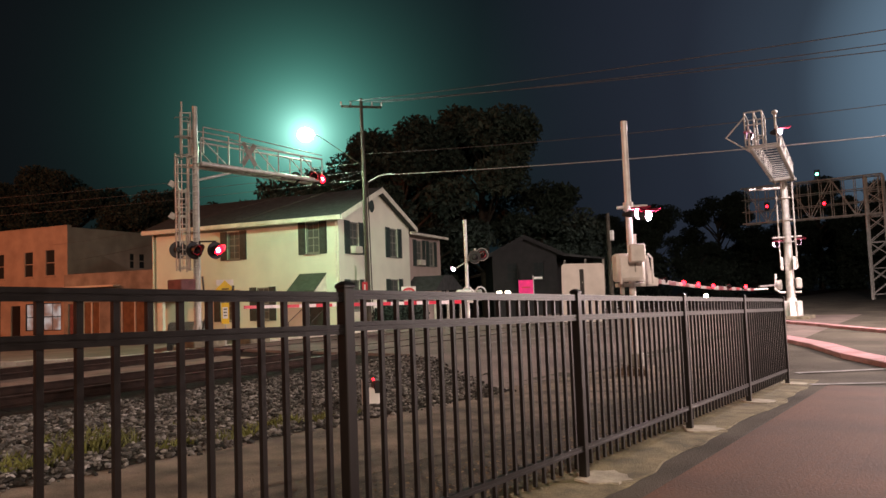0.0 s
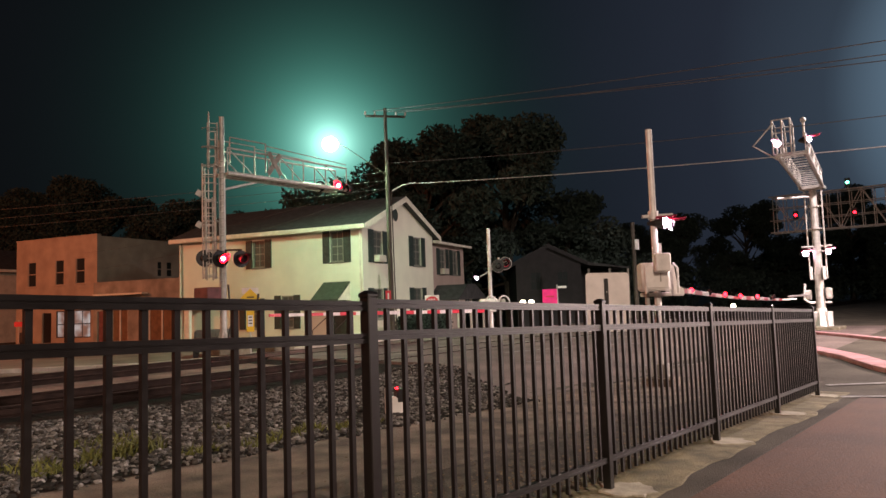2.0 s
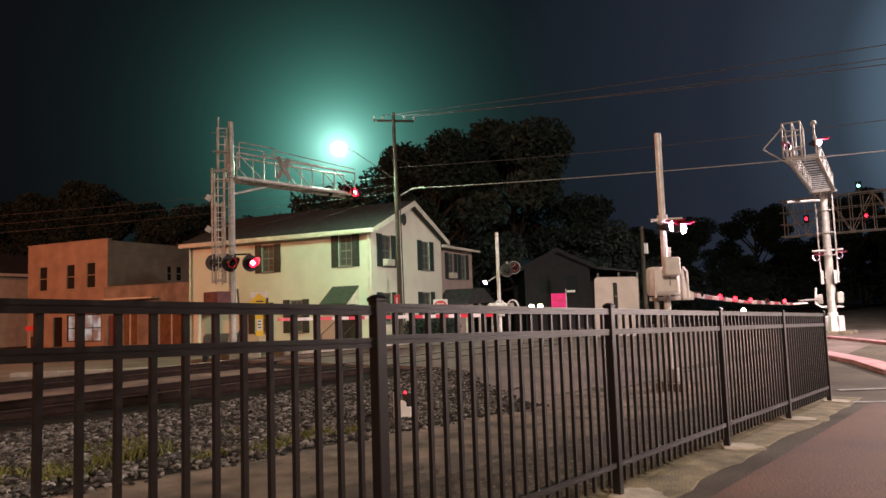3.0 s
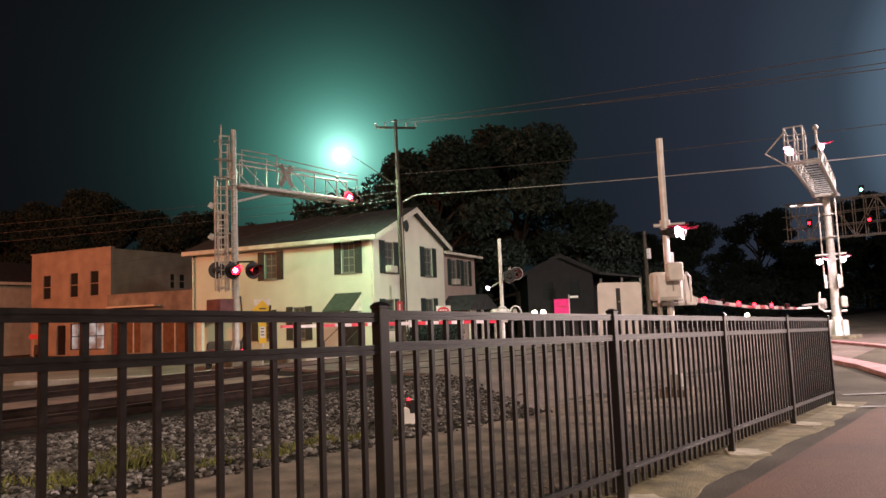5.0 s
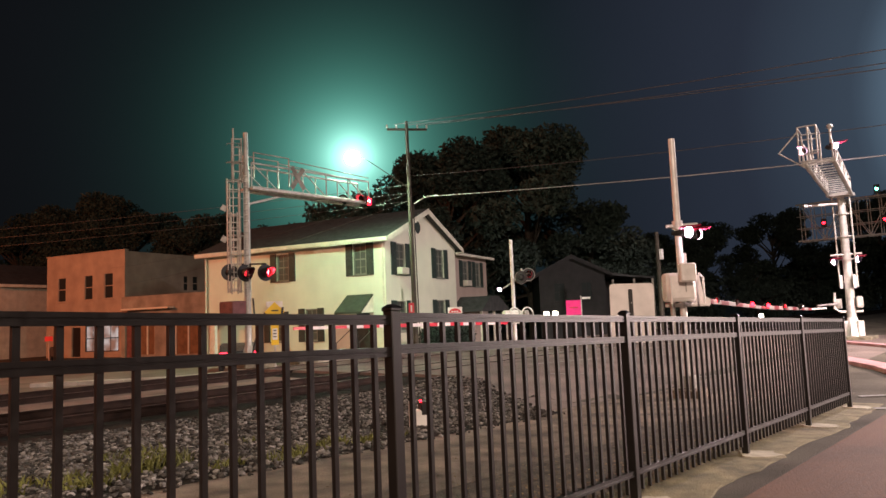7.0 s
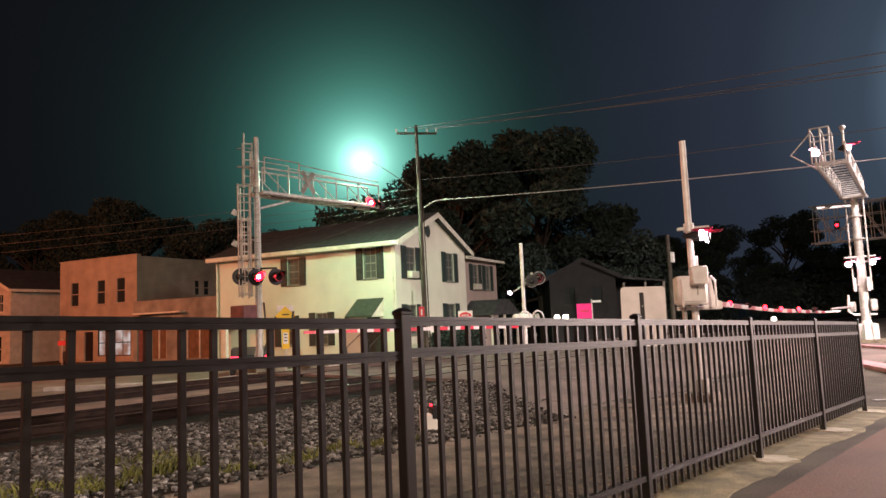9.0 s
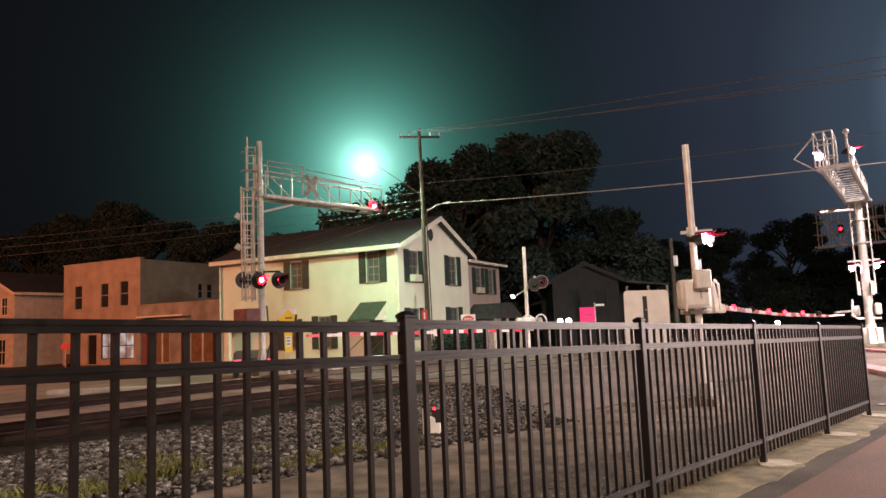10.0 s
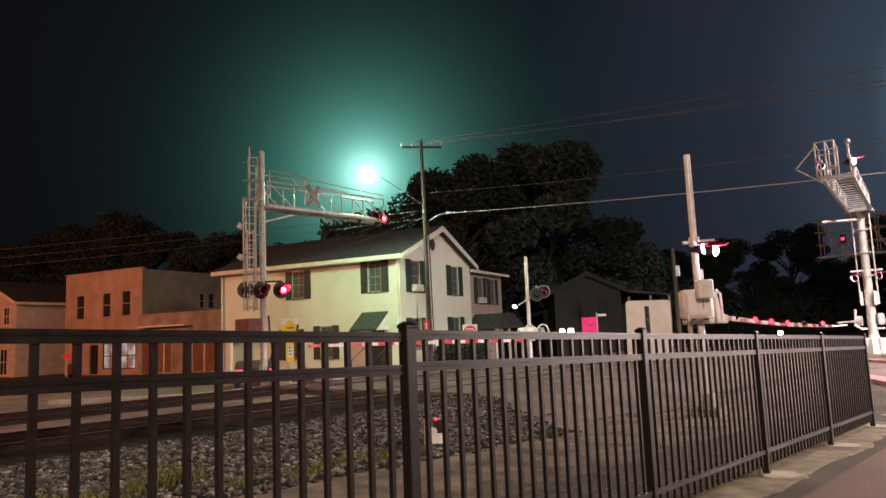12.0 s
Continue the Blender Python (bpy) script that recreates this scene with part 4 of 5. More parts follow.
def wall_with_openings(bm, length, height, openings, thick, m):
    """A wall along +x, outer face at y = 0, thickness towards +y; openings are (x0, x1, z0, z1)."""
    xs = sorted({0.0, length, *[o for w in openings for o in w[:2]]})
    zs = sorted({0.0, height, *[o for w in openings for o in w[2:]]})
    for x0, x1 in zip(xs, xs[1:]):
        run = None
        for z0, z1 in zip(zs, zs[1:]):
            cx_, cz_ = (x0 + x1) / 2, (z0 + z1) / 2
            solid = not any(a < cx_ < b and c < cz_ < d for a, b, c, d in openings)
            if solid:
                run = (run[0], z1) if run else (z0, z1)
            if (not solid or z1 == zs[-1]) and run:
                box(bm, (x0, 0, run[0]), (x1, thick, run[1]), m)
                run = None
    bmesh.ops.remove_doubles(bm, verts=bm.verts, dist=0.0005)
    return bm


def window(owner, m, o, panes=(2, 2), shutters=0.0, mat=TRIM, glassmat=PANE, sill=True, air=False):
    """A sash window in the opening o of a wall whose frame is m, with muntins, sill and, if asked, shutters."""
    x0, x1, z0, z1 = o
    win = part("window", box(B(), (x0 + 0.03, 0.085, z0 + 0.03), (x1 - 0.03, 0.095, z1 - 0.03)), glassmat, owner, "sash window with thin muntins", m, False)
    zm = (z0 + z1) / 2
    for a, b in (((x0, 0.02, z0), (x0 + 0.06, 0.12, z1)), ((x1 - 0.06, 0.02, z0), (x1, 0.12, z1))):
        part("stile", box(B(), a, b), mat, win, smooth=False)
    for a, b in (((x0 + 0.06, 0.02, z1 - 0.06), (x1 - 0.06, 0.12, z1)), ((x0 + 0.06, 0.02, z0), (x1 - 0.06, 0.12, z0 + 0.06)),
                 ((x0 + 0.06, 0.04, zm - 0.03), (x1 - 0.06, 0.12, zm + 0.03))):
        part("sash_rail", box(B(), a, b), mat, win, smooth=False)
    for za, zb in ((z0, zm), (zm, z1)):
        for i in range(1, panes[0]):
            x = x0 + (x1 - x0) * i / panes[0]
            part("muntin", box(B(), (x - 0.012, 0.055, za + 0.03), (x + 0.012, 0.1, zb - 0.03)), mat, win, smooth=False)
        for i in range(1, panes[1]):
            z = za + (zb - za) * i / panes[1]
            part("muntin", box(B(), (x0 + 0.05, 0.058, z - 0.012), (x1 - 0.05, 0.098, z + 0.012)), mat, win, smooth=False)
    if sill:
        part("sill", box(B(), (x0 - 0.06, -0.07, z0 - 0.07), (x1 + 0.06, 0.05, z0 - 0.002), None, 0.01), mat, win, smooth=False)
    if shutters:
        for a, b in ((x0 - shutters - 0.02, x0 - 0.02), (x1 + 0.02, x1 + shutters + 0.02)):
            bm = B()
            box(bm, (a, -0.045, z0 - 0.05), (b, -0.003, z1 + 0.03), None, 0.004)
            k = int((z1 - z0) / 0.09)
            for i in range(k):
                z = z0 + 0.03 + (z1 - z0 - 0.06) * i / k
                box(bm, (a + 0.05, -0.058, z), (b - 0.05, -0.04, z + 0.05), None)
            part("shutter", bm, SHUTTER, win, "dark green louvred shutter", None, False)
    if air:
        part("air_conditioner", box(B(), (x0 + 0.08, -0.28, z0), (x1 - 0.08, 0.06, z0 + 0.34), None, 0.02), PALE, win, "boxy window air conditioner")
    return win


def gable_roof(owner, x0, x1, y0, y1, ze, zr, over, name="roof", mat=ROOF, trim=TRIM):
    """A gable roof with its ridge along y between the walls x0 and x1."""
    xm, t = (x0 + x1) / 2, 0.20
    k = (zr - ze) / (xm - x0)
    xa, xb, za = x0 - over, x1 + over, ze - over * k
    bm = B()
    prism(bm, [(xa, za), (xm, zr), (xb, za), (xb, za + t), (xm, zr + t * 1.15), (xa, za + t)], y1 - y0 + 2 * over, Matrix.Translation((0, y0 - over, 0)))
    roof = part(name, bm, mat, owner, "dark shingle roof", None, False)
    for yy in (y0 - over - 0.03, y1 + over):
        bm = B()
        prism(bm, [(xa, za - 0.08), (xm, zr - 0.08), (xb, za - 0.08), (xb, za + t - 0.02), (xm, zr + t * 1.15 - 0.02), (xa, za + t - 0.02)], 0.03, Matrix.Translation((0, yy, 0)))
        part("bargeboard", bm, trim, roof, "plain painted bargeboard", None, False)
    for xx, s in ((xa, -1), (xb, 1)):
        part("gutter", box(B(), (xx - (0.12 if s < 0 else 0), y0 - over, za - 0.06), (xx + (0.12 if s > 0 else 0), y1 + over, za + 0.17), None, 0.03), trim, roof, "painted eaves gutter", None, False)
    return roof


HM = pose(23.61, 23.74, -0.55, 0, 0, 15.3)
house = thing("house", HM, "pale two-storey gabled house with dark shutters", "house", "buildings along the street")
GA = Matrix.Identity(4)                                          # gable front, along +x, faces -y
LF = pose(0, 11.35, 0, 0, 0, -90)                                # long side, along -y, faces -x
up = 0.55
gable_open = [(1.10, 2.02, 3.58 + up, 5.14 + up), (5.6, 6.6, 3.55 + up, 5.14 + up), (1.0, 2.0, 0.75 + up, 2.25 + up), (5.55, 6.6, 0.75 + up, 2.3 + up)]
bm = B()
wall_with_openings(bm, 8.25, 5.85, gable_open, 0.25, GA)
prism(bm, [(0, 5.85), (8.25, 5.85), (4.12, 7.50)], 0.25)
part("wall", bm, WALL, house, "pale yellow-white gable wall", None, False)
L = lambda a, b, c, d: (11.35 - b, 11.35 - a, c + up, d + up)
side_open = [L(1.05, 1.80, 3.6, 5.12), L(5.72, 6.48, 3.55, 4.95), L(4.02, 4.74, 0.45, 2.05), L(6.2, 6.95, 0.45, 1.95), L(0.95, 1.75, -0.4, 1.72)]
bm = B()
wall_with_openings(bm, 11.35 - 0.25, 5.85, side_open, 0.25, LF)
part("wall", bm, WALL, house, "pale yellow-white long wall", None, False)
part("wall", box(B(), (8.0, 0.252, 0), (8.25, 11.1, 5.85)), WALL, house, "plain rear side wall", None, False)
bm = box(B(), (0.0, 11.1, 0), (8.25, 11.35, 5.85))
prism(bm, [(0, 5.85), (8.25, 5.85), (4.12, 7.50)], 0.25, Matrix.Translation((0, 11.1, 0)))
part("wall", bm, WALL, house, "plain rear gable wall", None, False)
part("inner_floor", box(B(), (0.26, 0.26, 2.85), (7.99, 11.0, 3.0)), UNLIT_DARK, house)
gable_roof(house, 0, 8.25, 0, 11.35, 5.85, 7.52, 0.38)
for o, air in zip(gable_open, (True, False, False, False)):
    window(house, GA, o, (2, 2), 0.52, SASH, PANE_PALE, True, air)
for o in side_open[:4]:
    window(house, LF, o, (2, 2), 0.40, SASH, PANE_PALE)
x0, x1, z0, z1 = side_open[4]
dr = part("door", box(B(), (x0, 0.06, z0), (x1, 0.11, z1), None, 0.01), SHUTTER, house, "dark entrance door under the awning", LF, False)
part("door_handle", ball(B(), (x0 + 0.08, 0.03, z0 + 1.0), 0.03), RAILTOP, dr)
bm = B()
tube(bm, (3.49, -0.02, 6.70), (3.49, 0.03, 6.70), 0.36, n=28)
vent = part("round_vent", bm, SHUTTER, house, "dark round gable vent", Matrix.Diagonal((1, 1, 1, 1)))
bm = B()
for i in range(28):
    a, b = i * math.tau / 28, (i + 1) * math.tau / 28
    tube(bm, (3.49 + 0.37 * math.cos(a), -0.03, 6.70 + 0.37 * math.sin(a)), (3.49 + 0.37 * math.cos(b), -0.03, 6.70 + 0.37 * math.sin(b)), 0.03, n=6)
part("vent_ring", bm, TRIM, vent)
# awning over the side door, with a low rail
bm = B()
prism(bm, [(0, 2.63 + up), (-1.15, 1.80 + up), (-1.15, 1.70 + up), (0, 2.55 + up)], 1.5, Matrix.Translation((0, 0.72, 0)))
aw = part("awning", bm, AWNING, house, "dark green sloping door awning", None, False)
for y in (0.72, 2.18):
    bm = B()
    prism(bm, [(0, 2.58 + up), (-1.13, 1.74 + up), (0, 1.74 + up)], 0.035, Matrix.Translation((0, y, 0)))
    part("awning_side", bm, TRIM, aw, "slatted awning cheek", None, False)
for y in (0.85, 2.1):
    bm = B()
    line(bm, [(-0.05, y, 1.1 + up - 0.2), (-1.2, y, 0.55 + up - 0.2), (-1.2, y, -0.3 + up)], 0.022, 6)
    part("stair_rail", bm, BLACK, house, "thin black stair rail")
part("door_step", box(B(), (-1.1, 0.8, 0), (-0.002, 2.15, 0.14), None, 0.01), CONCRETE, house)
for y in (0.02, 11.2):
    part("downpipe", tube(B(), (-0.09, y + 0.07, 0.0), (-0.09, y + 0.07, 5.6), 0.045, n=8), TRIM, house)
for y0, y1 in ((9.9, 10.25), (10.5, 11.0)):
    part("porch_column", box(B(), (-0.9, y0, 0), (-0.7, y1, 2.1), None, 0.01), TRIM, house, "pale porch panel", None, False)
part("porch_roof", box(B(), (-1.1, 9.6, 2.1), (-0.002, 11.3, 2.25), None, 0.02), MAROON, house, "", None, False)

# lower wing behind the gable
wing = thing("house_wing", HM @ pose(8.27, 0.35, 0), "lower wing of the house with porch, dim pink light in its walls", "house wing", "buildings along the street")
wing_open = [(1.75, 2.65, 3.2 + up, 4.75 + up), (3.75, 4.6, 3.2 + up, 4.75 + up)]
bm = B()
wall_with_openings(bm, 5.75, 5.7, wing_open, 0.22, GA)
part("wall", bm, WINGWALL, wing, "", None, False)
part("wall", box(B(), (5.53, 0.222, 0), (5.75, 8.0, 5.7)), WINGWALL, wing, "", None, False)
part("wall", box(B(), (0.0, 7.78, 0), (5.528, 8.0, 5.7)), WINGWALL, wing, "", None, False)
for o, air in zip(wing_open, (True, False)):
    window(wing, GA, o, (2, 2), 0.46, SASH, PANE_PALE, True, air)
bm = B()
prism(bm, [(-0.4, 5.62), (8.4, 5.62), (4.0, 7.0)], 6.1, pose(0, 0, 0, 0, 0, 90) @ Matrix.Translation((0, -6.1, 0)))
rf = part("roof", bm, ROOF, wing, "dark shingle roof", None, False)
part("gutter", box(B(), (-0.02, -0.5, 5.52), (6.15, -0.38, 5.68), None, 0.03), TRIM, rf, "", None, False)
bm = B()
prism(bm, [(-0.3, 2.15), (1.3, 3.05), (2.6, 3.05), (4.6, 2.15)], 2.0, Matrix.Translation((0, -2.0, 0)))
pr = part("porch_roof", bm, ROOF, wing, "dark hipped porch roof", None, False)
for x in (0.0, 2.0, 4.2):
    part("porch_post", box(B(), (x, -1.9, 0), (x + 0.12, -1.78, 2.15)), TRIM, wing, "", None, False)

# two-storey shop block
BM = pose(22.38, 48.1, -0.5, 0, 0, 14.8)
shop = thing("shop_building", BM, "orange-lit buff two-storey shop block with flat roof", "shop building", "buildings along the street")
SF = pose(0, 8.24, 0, 0, 0, -90)
S = lambda a, b, c, d: (8.24 - b, 8.24 - a, c + 0.5, d + 0.5)
so = [S(6.12, 7.05, 3.55, 5.36), S(3.25, 4.16, 3.58, 5.38), S(1.17, 2.11, 3.60, 5.42), S(4.5, 5.45, -0.45, 1.65), S(2.55, 4.0, -0.1, 1.75), S(0.6, 2.35, -0.1, 1.78)]
bm = B()
wall_with_openings(bm, 8.24, 7.4, so, 0.3, SF)
part("wall", bm, BUFF, shop, "buff painted front", None, False)
SW = pose(0.302, 0, 0)
side_holes = [(4.98, 5.5, 4.62, 5.8), (5.88, 6.5, 4.62, 5.8)]
part("wall", wall_with_openings(B(), 13.698, 7.35, side_holes, 0.3, SW), BUFF, shop, "", None, False)
for o in side_holes:
    window(shop, SW, o, (1, 1), 0, BUFF, PANE)
part("wall", box(B(), (0.302, 7.94, 0), (14, 8.24, 7.35)), BUFF, shop, "", None, False)
part("wall", box(B(), (13.7, 0.302, 0), (14, 7.938, 7.3)), BUFF, shop, "", None, False)
part("roof", box(B(), (0.302, 0.302, 6.9), (13.69, 7.93, 7.0)), ROOF, shop, "flat tar roof", None, False)
part("floor", box(B(), (0.302, 0.302, 2.9), (13.69, 7.93, 3.1)), UNLIT_DARK, shop, "", None, False)
part("coping", box(B(), (-0.05, -0.05, 7.4), (0.33, 8.29, 7.48), None, 0.01), BUFF, shop, "", None, False)
part("cornice", box(B(), (-0.16, 0.1, 2.55), (-0.003, 8.1, 2.78), None, 0.02), TRIM, shop, "plain shop cornice", None, False)
for o in so[:3]:
    window(shop, SF, o, (1, 1), 0, BUFF, PANE)
for o in so[4:]:
    window(shop, SF, o, (2, 1), 0, BLACK, SHOPLIT, False)
part("door", box(B(), (so[3][0], 0.1, so[3][2]), (so[3][1], 0.15, so[3][3])), BLACK, shop, "dark shop door", SF, False)
part("shop_lamp", ball(B(), (0.9, 2.6, 2.05), 0.14), FARWHITE, shop, "round lit lamp in the window")

# single-storey shop between block and house
low = thing("low_shop", HM @ pose(2.85, 13.55, 0.02), "single-storey stained shop with orange-lit boarded windows", "shop building", "buildings along the street")
KF = pose(0, 7.75, 0, 0, 0, -90)
ko = [(1.50, 2.95, 0.3, 2.2), (4.6, 6.75, 0.3, 2.2), (0.35, 1.15, 0.1, 2.15)]
bm = B()
wall_with_openings(bm, 7.75, 4.0, ko, 0.28, KF)
part("wall", bm, GREYWALL, low, "stained grey render parapet wall", None, False)
part("wall", box(B(), (0.282, 7.5, 0), (9, 7.75, 3.49)), GREYWALL, low, "", None, False)
part("roof", box(B(), (0.29, 0, 3.5), (9, 7.75, 3.6)), ROOF, low, "", None, False)
part("wall", box(B(), (0.282, 0.0, 0), (9, 0.25, 3.49)), GREYWALL, low, "", None, False)
for o in ko[:2]:
    w_ = part("boarded_window", box(B(), (o[0], 0.12, o[2]), (o[1], 0.17, o[3])), BRICKRED, low, "orange-brown boarded shop window", KF, False)
    bm = B()
    for x in (o[0], (o[0] + o[1]) / 2 - 0.04, o[1] - 0.08):
        box(bm, (x, 0.06, o[2]), (x + 0.08, 0.12, o[3]))
    part("mullion", bm, TRIM, w_, "", None, False)
o = ko[2]
part("door", box(B(), (o[0], 0.1, o[2]), (o[1], 0.16, o[3])), MAROON, low, "dark red door", KF, False)
bm = B()
prism(bm, [(0, 2.72), (4.1, 2.72), (4.1, 2.62), (0, 2.62)], 0.5, Matrix.Translation((0, 0, 0)))
bmesh.ops.transform(bm, matrix=KF @ Matrix.Translation((0.5, -0.5, 0.5)), verts=bm.verts)
part("canopy", bm, TRIM, low, "thin pale shop canopy", None, False)


def cottage(m, w, d, he, hr, wallmat, label, wins, group="buildings along the street", trim=TRIM):
    """A small gabled house: gable front along +x facing -y."""
    h = thing("cottage", m, label, "house", group)
    bm = B()
    wall_with_openings(bm, w, he, wins, 0.22, GA)
    prism(bm, [(0, he), (w, he), (w / 2, hr)], 0.22)
    part("wall", bm, wallmat, h, "", None, False)
    part("wall", box(B(), (0, 0.222, 0), (0.22, d, he)), wallmat, h, "", None, False)
    part("wall", box(B(), (w - 0.22, 0.222, 0), (w, d, he)), wallmat, h, "", None, False)
    bm = box(B(), (0.222, d - 0.22, 0), (w - 0.222, d, he))
    part("wall", bm, wallmat, h, "", None, False)
    gable_roof(h, 0, w, 0, d, he, hr, 0.35, trim=trim)
    for o in wins:
        window(h, GA, o, (2, 1), 0, trim, PANE)
    return h


c1 = cottage(HM @ pose(4.2, 43.2, 0.0, 0, 0, -90), 7.0, 9.0, 5.72, 7.35, PALE, "cream gabled house lit orange by the street lamp", [(1.2, 2.0, 4.0, 5.4), (5.3, 6.1, 4.0, 5.4), (1.0, 2.2, 0.6, 2.1), (5.0, 6.0, 0.2, 2.2)])
cottage(pose(60, 66, -0.5, 0, 0, -70), 9, 9, 6.4, 9.4, UNLIT_DARK, "dark gabled house among the trees", [(2, 3, 3.6, 5.0), (6, 7, 3.6, 5.0)], trim=UNLIT_DARK)
c3 = cottage(pose(41.6, 26.6, -0.5, 0, 0, -51), 4.6, 8.0, 4.5, 5.6, UNLIT_DARK, "dark unlit house with a side porch", [(1.0, 1.8, 2.6, 3.9), (2.9, 3.7, 2.6, 3.9)], trim=UNLIT_DARK)
bm = B()
prism(bm, [(4.6, 4.55), (8.2, 4.05), (8.2, 3.95), (4.6, 4.35)], 5.0, Matrix.Translation((0, 0.4, 0)))
part("porch_roof", bm, ROOF, c3, "", None, False)
for x in (5.2, 6.7, 8.0):
    part("porch_post", box(B(), (x, 0.5, 0), (x + 0.14, 0.64, 4.0)), GREYWALL, c3, "", None, False)
part("wall", box(B(), (4.6, 3.0, 0), (8.0, 3.2, 4.0)), UNLIT_DARK, c3, "", None, False)

# ---- utility poles, street lamp, wires ----
pole = thing("utility_pole", pose(21.42, 19.66, -0.1), "weathered wooden utility pole with crossarm and bracket", "utility pole", "utility poles")
part("pole", tube(B(), (-0.10, 0.11, 0), (-0.16, 0.16, 9.85), 0.115, 0.07, 14), WOOD, pole)
XA = pose(-0.15, 0.15, 9.5, 0, 0, -40)
part("crossarm", box(B(), (-0.85, -0.045, -0.045), (0.85, 0.045, 0.045), XA, 0.01), WOOD, pole)
for x in (-0.85, -0.45, 0.45, 0.85):
    part("insulator", tube(B(), XA @ Vector((x, 0, 0.06)), XA @ Vector((x, 0, 0.2)), 0.045, 0.03, 10), BOXG, pole, "small grey insulator")
part("conduit", tube(B(), (0.0, -0.03, 0.1), (-0.05, 0.03, 6.3), 0.025, n=8), WOOD, pole)
bm = B()
line(bm, [(-0.02, 0.0, 6.3), (0.3, -0.3, 6.55), (0.7, -0.7, 6.65)], 0.03, 8)
part("service_bracket", bm, STEEL, pole)
lampthing = thing("street_lamp", pose(21.3, 19.78, 7.2), "glaring mercury street lamp on a bracket arm of the pole", "street lamp")
bm = B()
line(bm, [(-0.02, 0.02, -0.35), (-0.7, 0.38, 0.15), (-1.5, 0.82, 0.72), (-2.0, 1.1, 1.02)], 0.016, 8)
part("bracket_arm", bm, WOOD, lampthing, "thin weathered bracket arm")
part("lamp_cap", tube(B(), (-2.15, 1.18, 0.98), (-2.15, 1.18, 1.16), 0.20, 0.08, 18), STEEL, lampthing, "metal lamp cap")
# globe made oversize to stand in for the lamp's glare
bulb = part("bulb", ball(B(), (-2.15, 1.18, 0.86), 0.33, (1, 1, 0.9), 3), STREET, lampthing, "blazing lamp globe, widened by its glare")
bulb.visible_shadow = False

pole2 = thing("utility_pole", pose(38.1, 16.3, -0.3), "dark far wooden utility pole", "utility pole", "utility poles")
part("pole", tube(B(), (0, 0, 0), (0, 0, 6.0), 0.15, 0.11, 12), WOOD, pole2)
part("meter_case", box(B(), (-0.12, -0.3, 4.4), (0.12, -0.12, 5.0), None, 0.02), BOXG, pole2)


def wire(p, q, sag, r, label="thin dark overhead power wire", mat=WIRE):
    bm = B()
    p, q = Vector(p), Vector(q)
    pts = [p.lerp(q, i / 16) - Vector((0, 0, 4 * sag * (i / 16) * (1 - i / 16))) for i in range(17)]
    line(bm, pts, r, 6)
    ob = new("overhead_wire", mesh_of("overhead_wire", bm, mat, True))
    return tagged(ob, label, "wire", "overhead wires")


top = XA @ Vector((0, 0, 0.2)) + Vector((21.42, 19.66, -0.1))
for k, (q, sag) in enumerate((((24, -9, 8.0), 0.25), ((24.6, -9, 7.3), 0.25), ((25.2, -9, 7.9), 0.3))):
    wire(top + Vector((-0.45 + 0.45 * k, 0.3 - 0.3 * k, 0)), q, sag, 0.014)
wire((21.9, 19.2, 6.5), (30.0, -6.0, 6.3), 0.25, 0.020, "pale service cable from the pole", CABLE)
wire((21.4, 19.7, 7.4), (29.0, -6.0, 7.3), 0.35, 0.012, "thin grey overhead cable")
for k in range(3):
    wire((21.2, 19.8, 7.0 - 0.35 * k), (-4, 70, 7.6 - 0.55 * k), 0.7, 0.008)
wire((21.2, 19.9, 6.6), (22.1, 52, 5.8), 0.5, 0.006)
wire((21.2, 19.9, 6.3), (23.0, 49, 4.6), 0.4, 0.006)

# ---- signs ----


def sign_post(parent, h, r=0.025, mat=STEEL):
    part("post", box(B(), (-r, -r, 0), (r, r, h), None, 0.004), mat, parent, "", None, False)


s = thing("road_sign", pose(11.12, 5.30, land(11.12, 5.3), 0, 0, -51), "bare metal back of a large square road sign", "road sign", "road signs")
bm, zt = B(), 1.86 - land(11.12, 5.3)
corner = [(cx_ + 0.06 * math.cos(radians(q)), cz_ + 0.06 * math.sin(radians(q))) for cx_, cz_, q0 in ((0.315, zt - 0.06, 0), (-0.315, zt - 0.06, 90), (-0.315, 1.13, 180), (0.315, 1.13, 270)) for q in range(q0, q0 + 91, 30)]
prism(bm, corner, 0.006)
me_s = part("plate", bm, SIGNBACK, s, "bare pale metal plate", pose(0, 0, 0, 0, 1.0, 0), False)
part("post", box(B(), (-0.03, -0.07, 0), (0.03, -0.003, 1.98), None, 0.006), BLACK, s, "dark steel post", None, False)
for z in (1.2, 1.75):
    part("bolt", tube(B(), (0, -0.075, z), (0, -0.06, z), 0.012, n=8), STEEL, s)

s = thing("pedestrian_sign", pose(13.70, 18.93, -0.03, 0, 0, -38), "yellow crossing sign with plate on a thin post", "road sign", "road signs")
sign_post(s, 2.1)
bm = B()
prism(bm, [(0, 1.50), (0.32, 1.82), (0, 2.14), (-0.32, 1.82)], 0.012, Matrix.Translation((0, -0.045, 0)))
part("plate", bm, YELLOW, s, "yellow sign plate", None, False)
bm = B()
box(bm, (-0.05, -0.05, 1.72), (0.02, -0.046, 1.98), pose(0, 0, 0, 0, 8, 0))
box(bm, (-0.10, -0.05, 1.84), (0.12, -0.046, 1.88), pose(0, 0, 0, 0, 0, 0))
part("symbol", bm, BLACK, s, "plain black bars", None, False)
part("plate", box(B(), (-0.12, -0.045, 0.75), (0.12, -0.033, 1.42), None, 0.0), YELLOW, s, "narrow yellow plate", None, False)
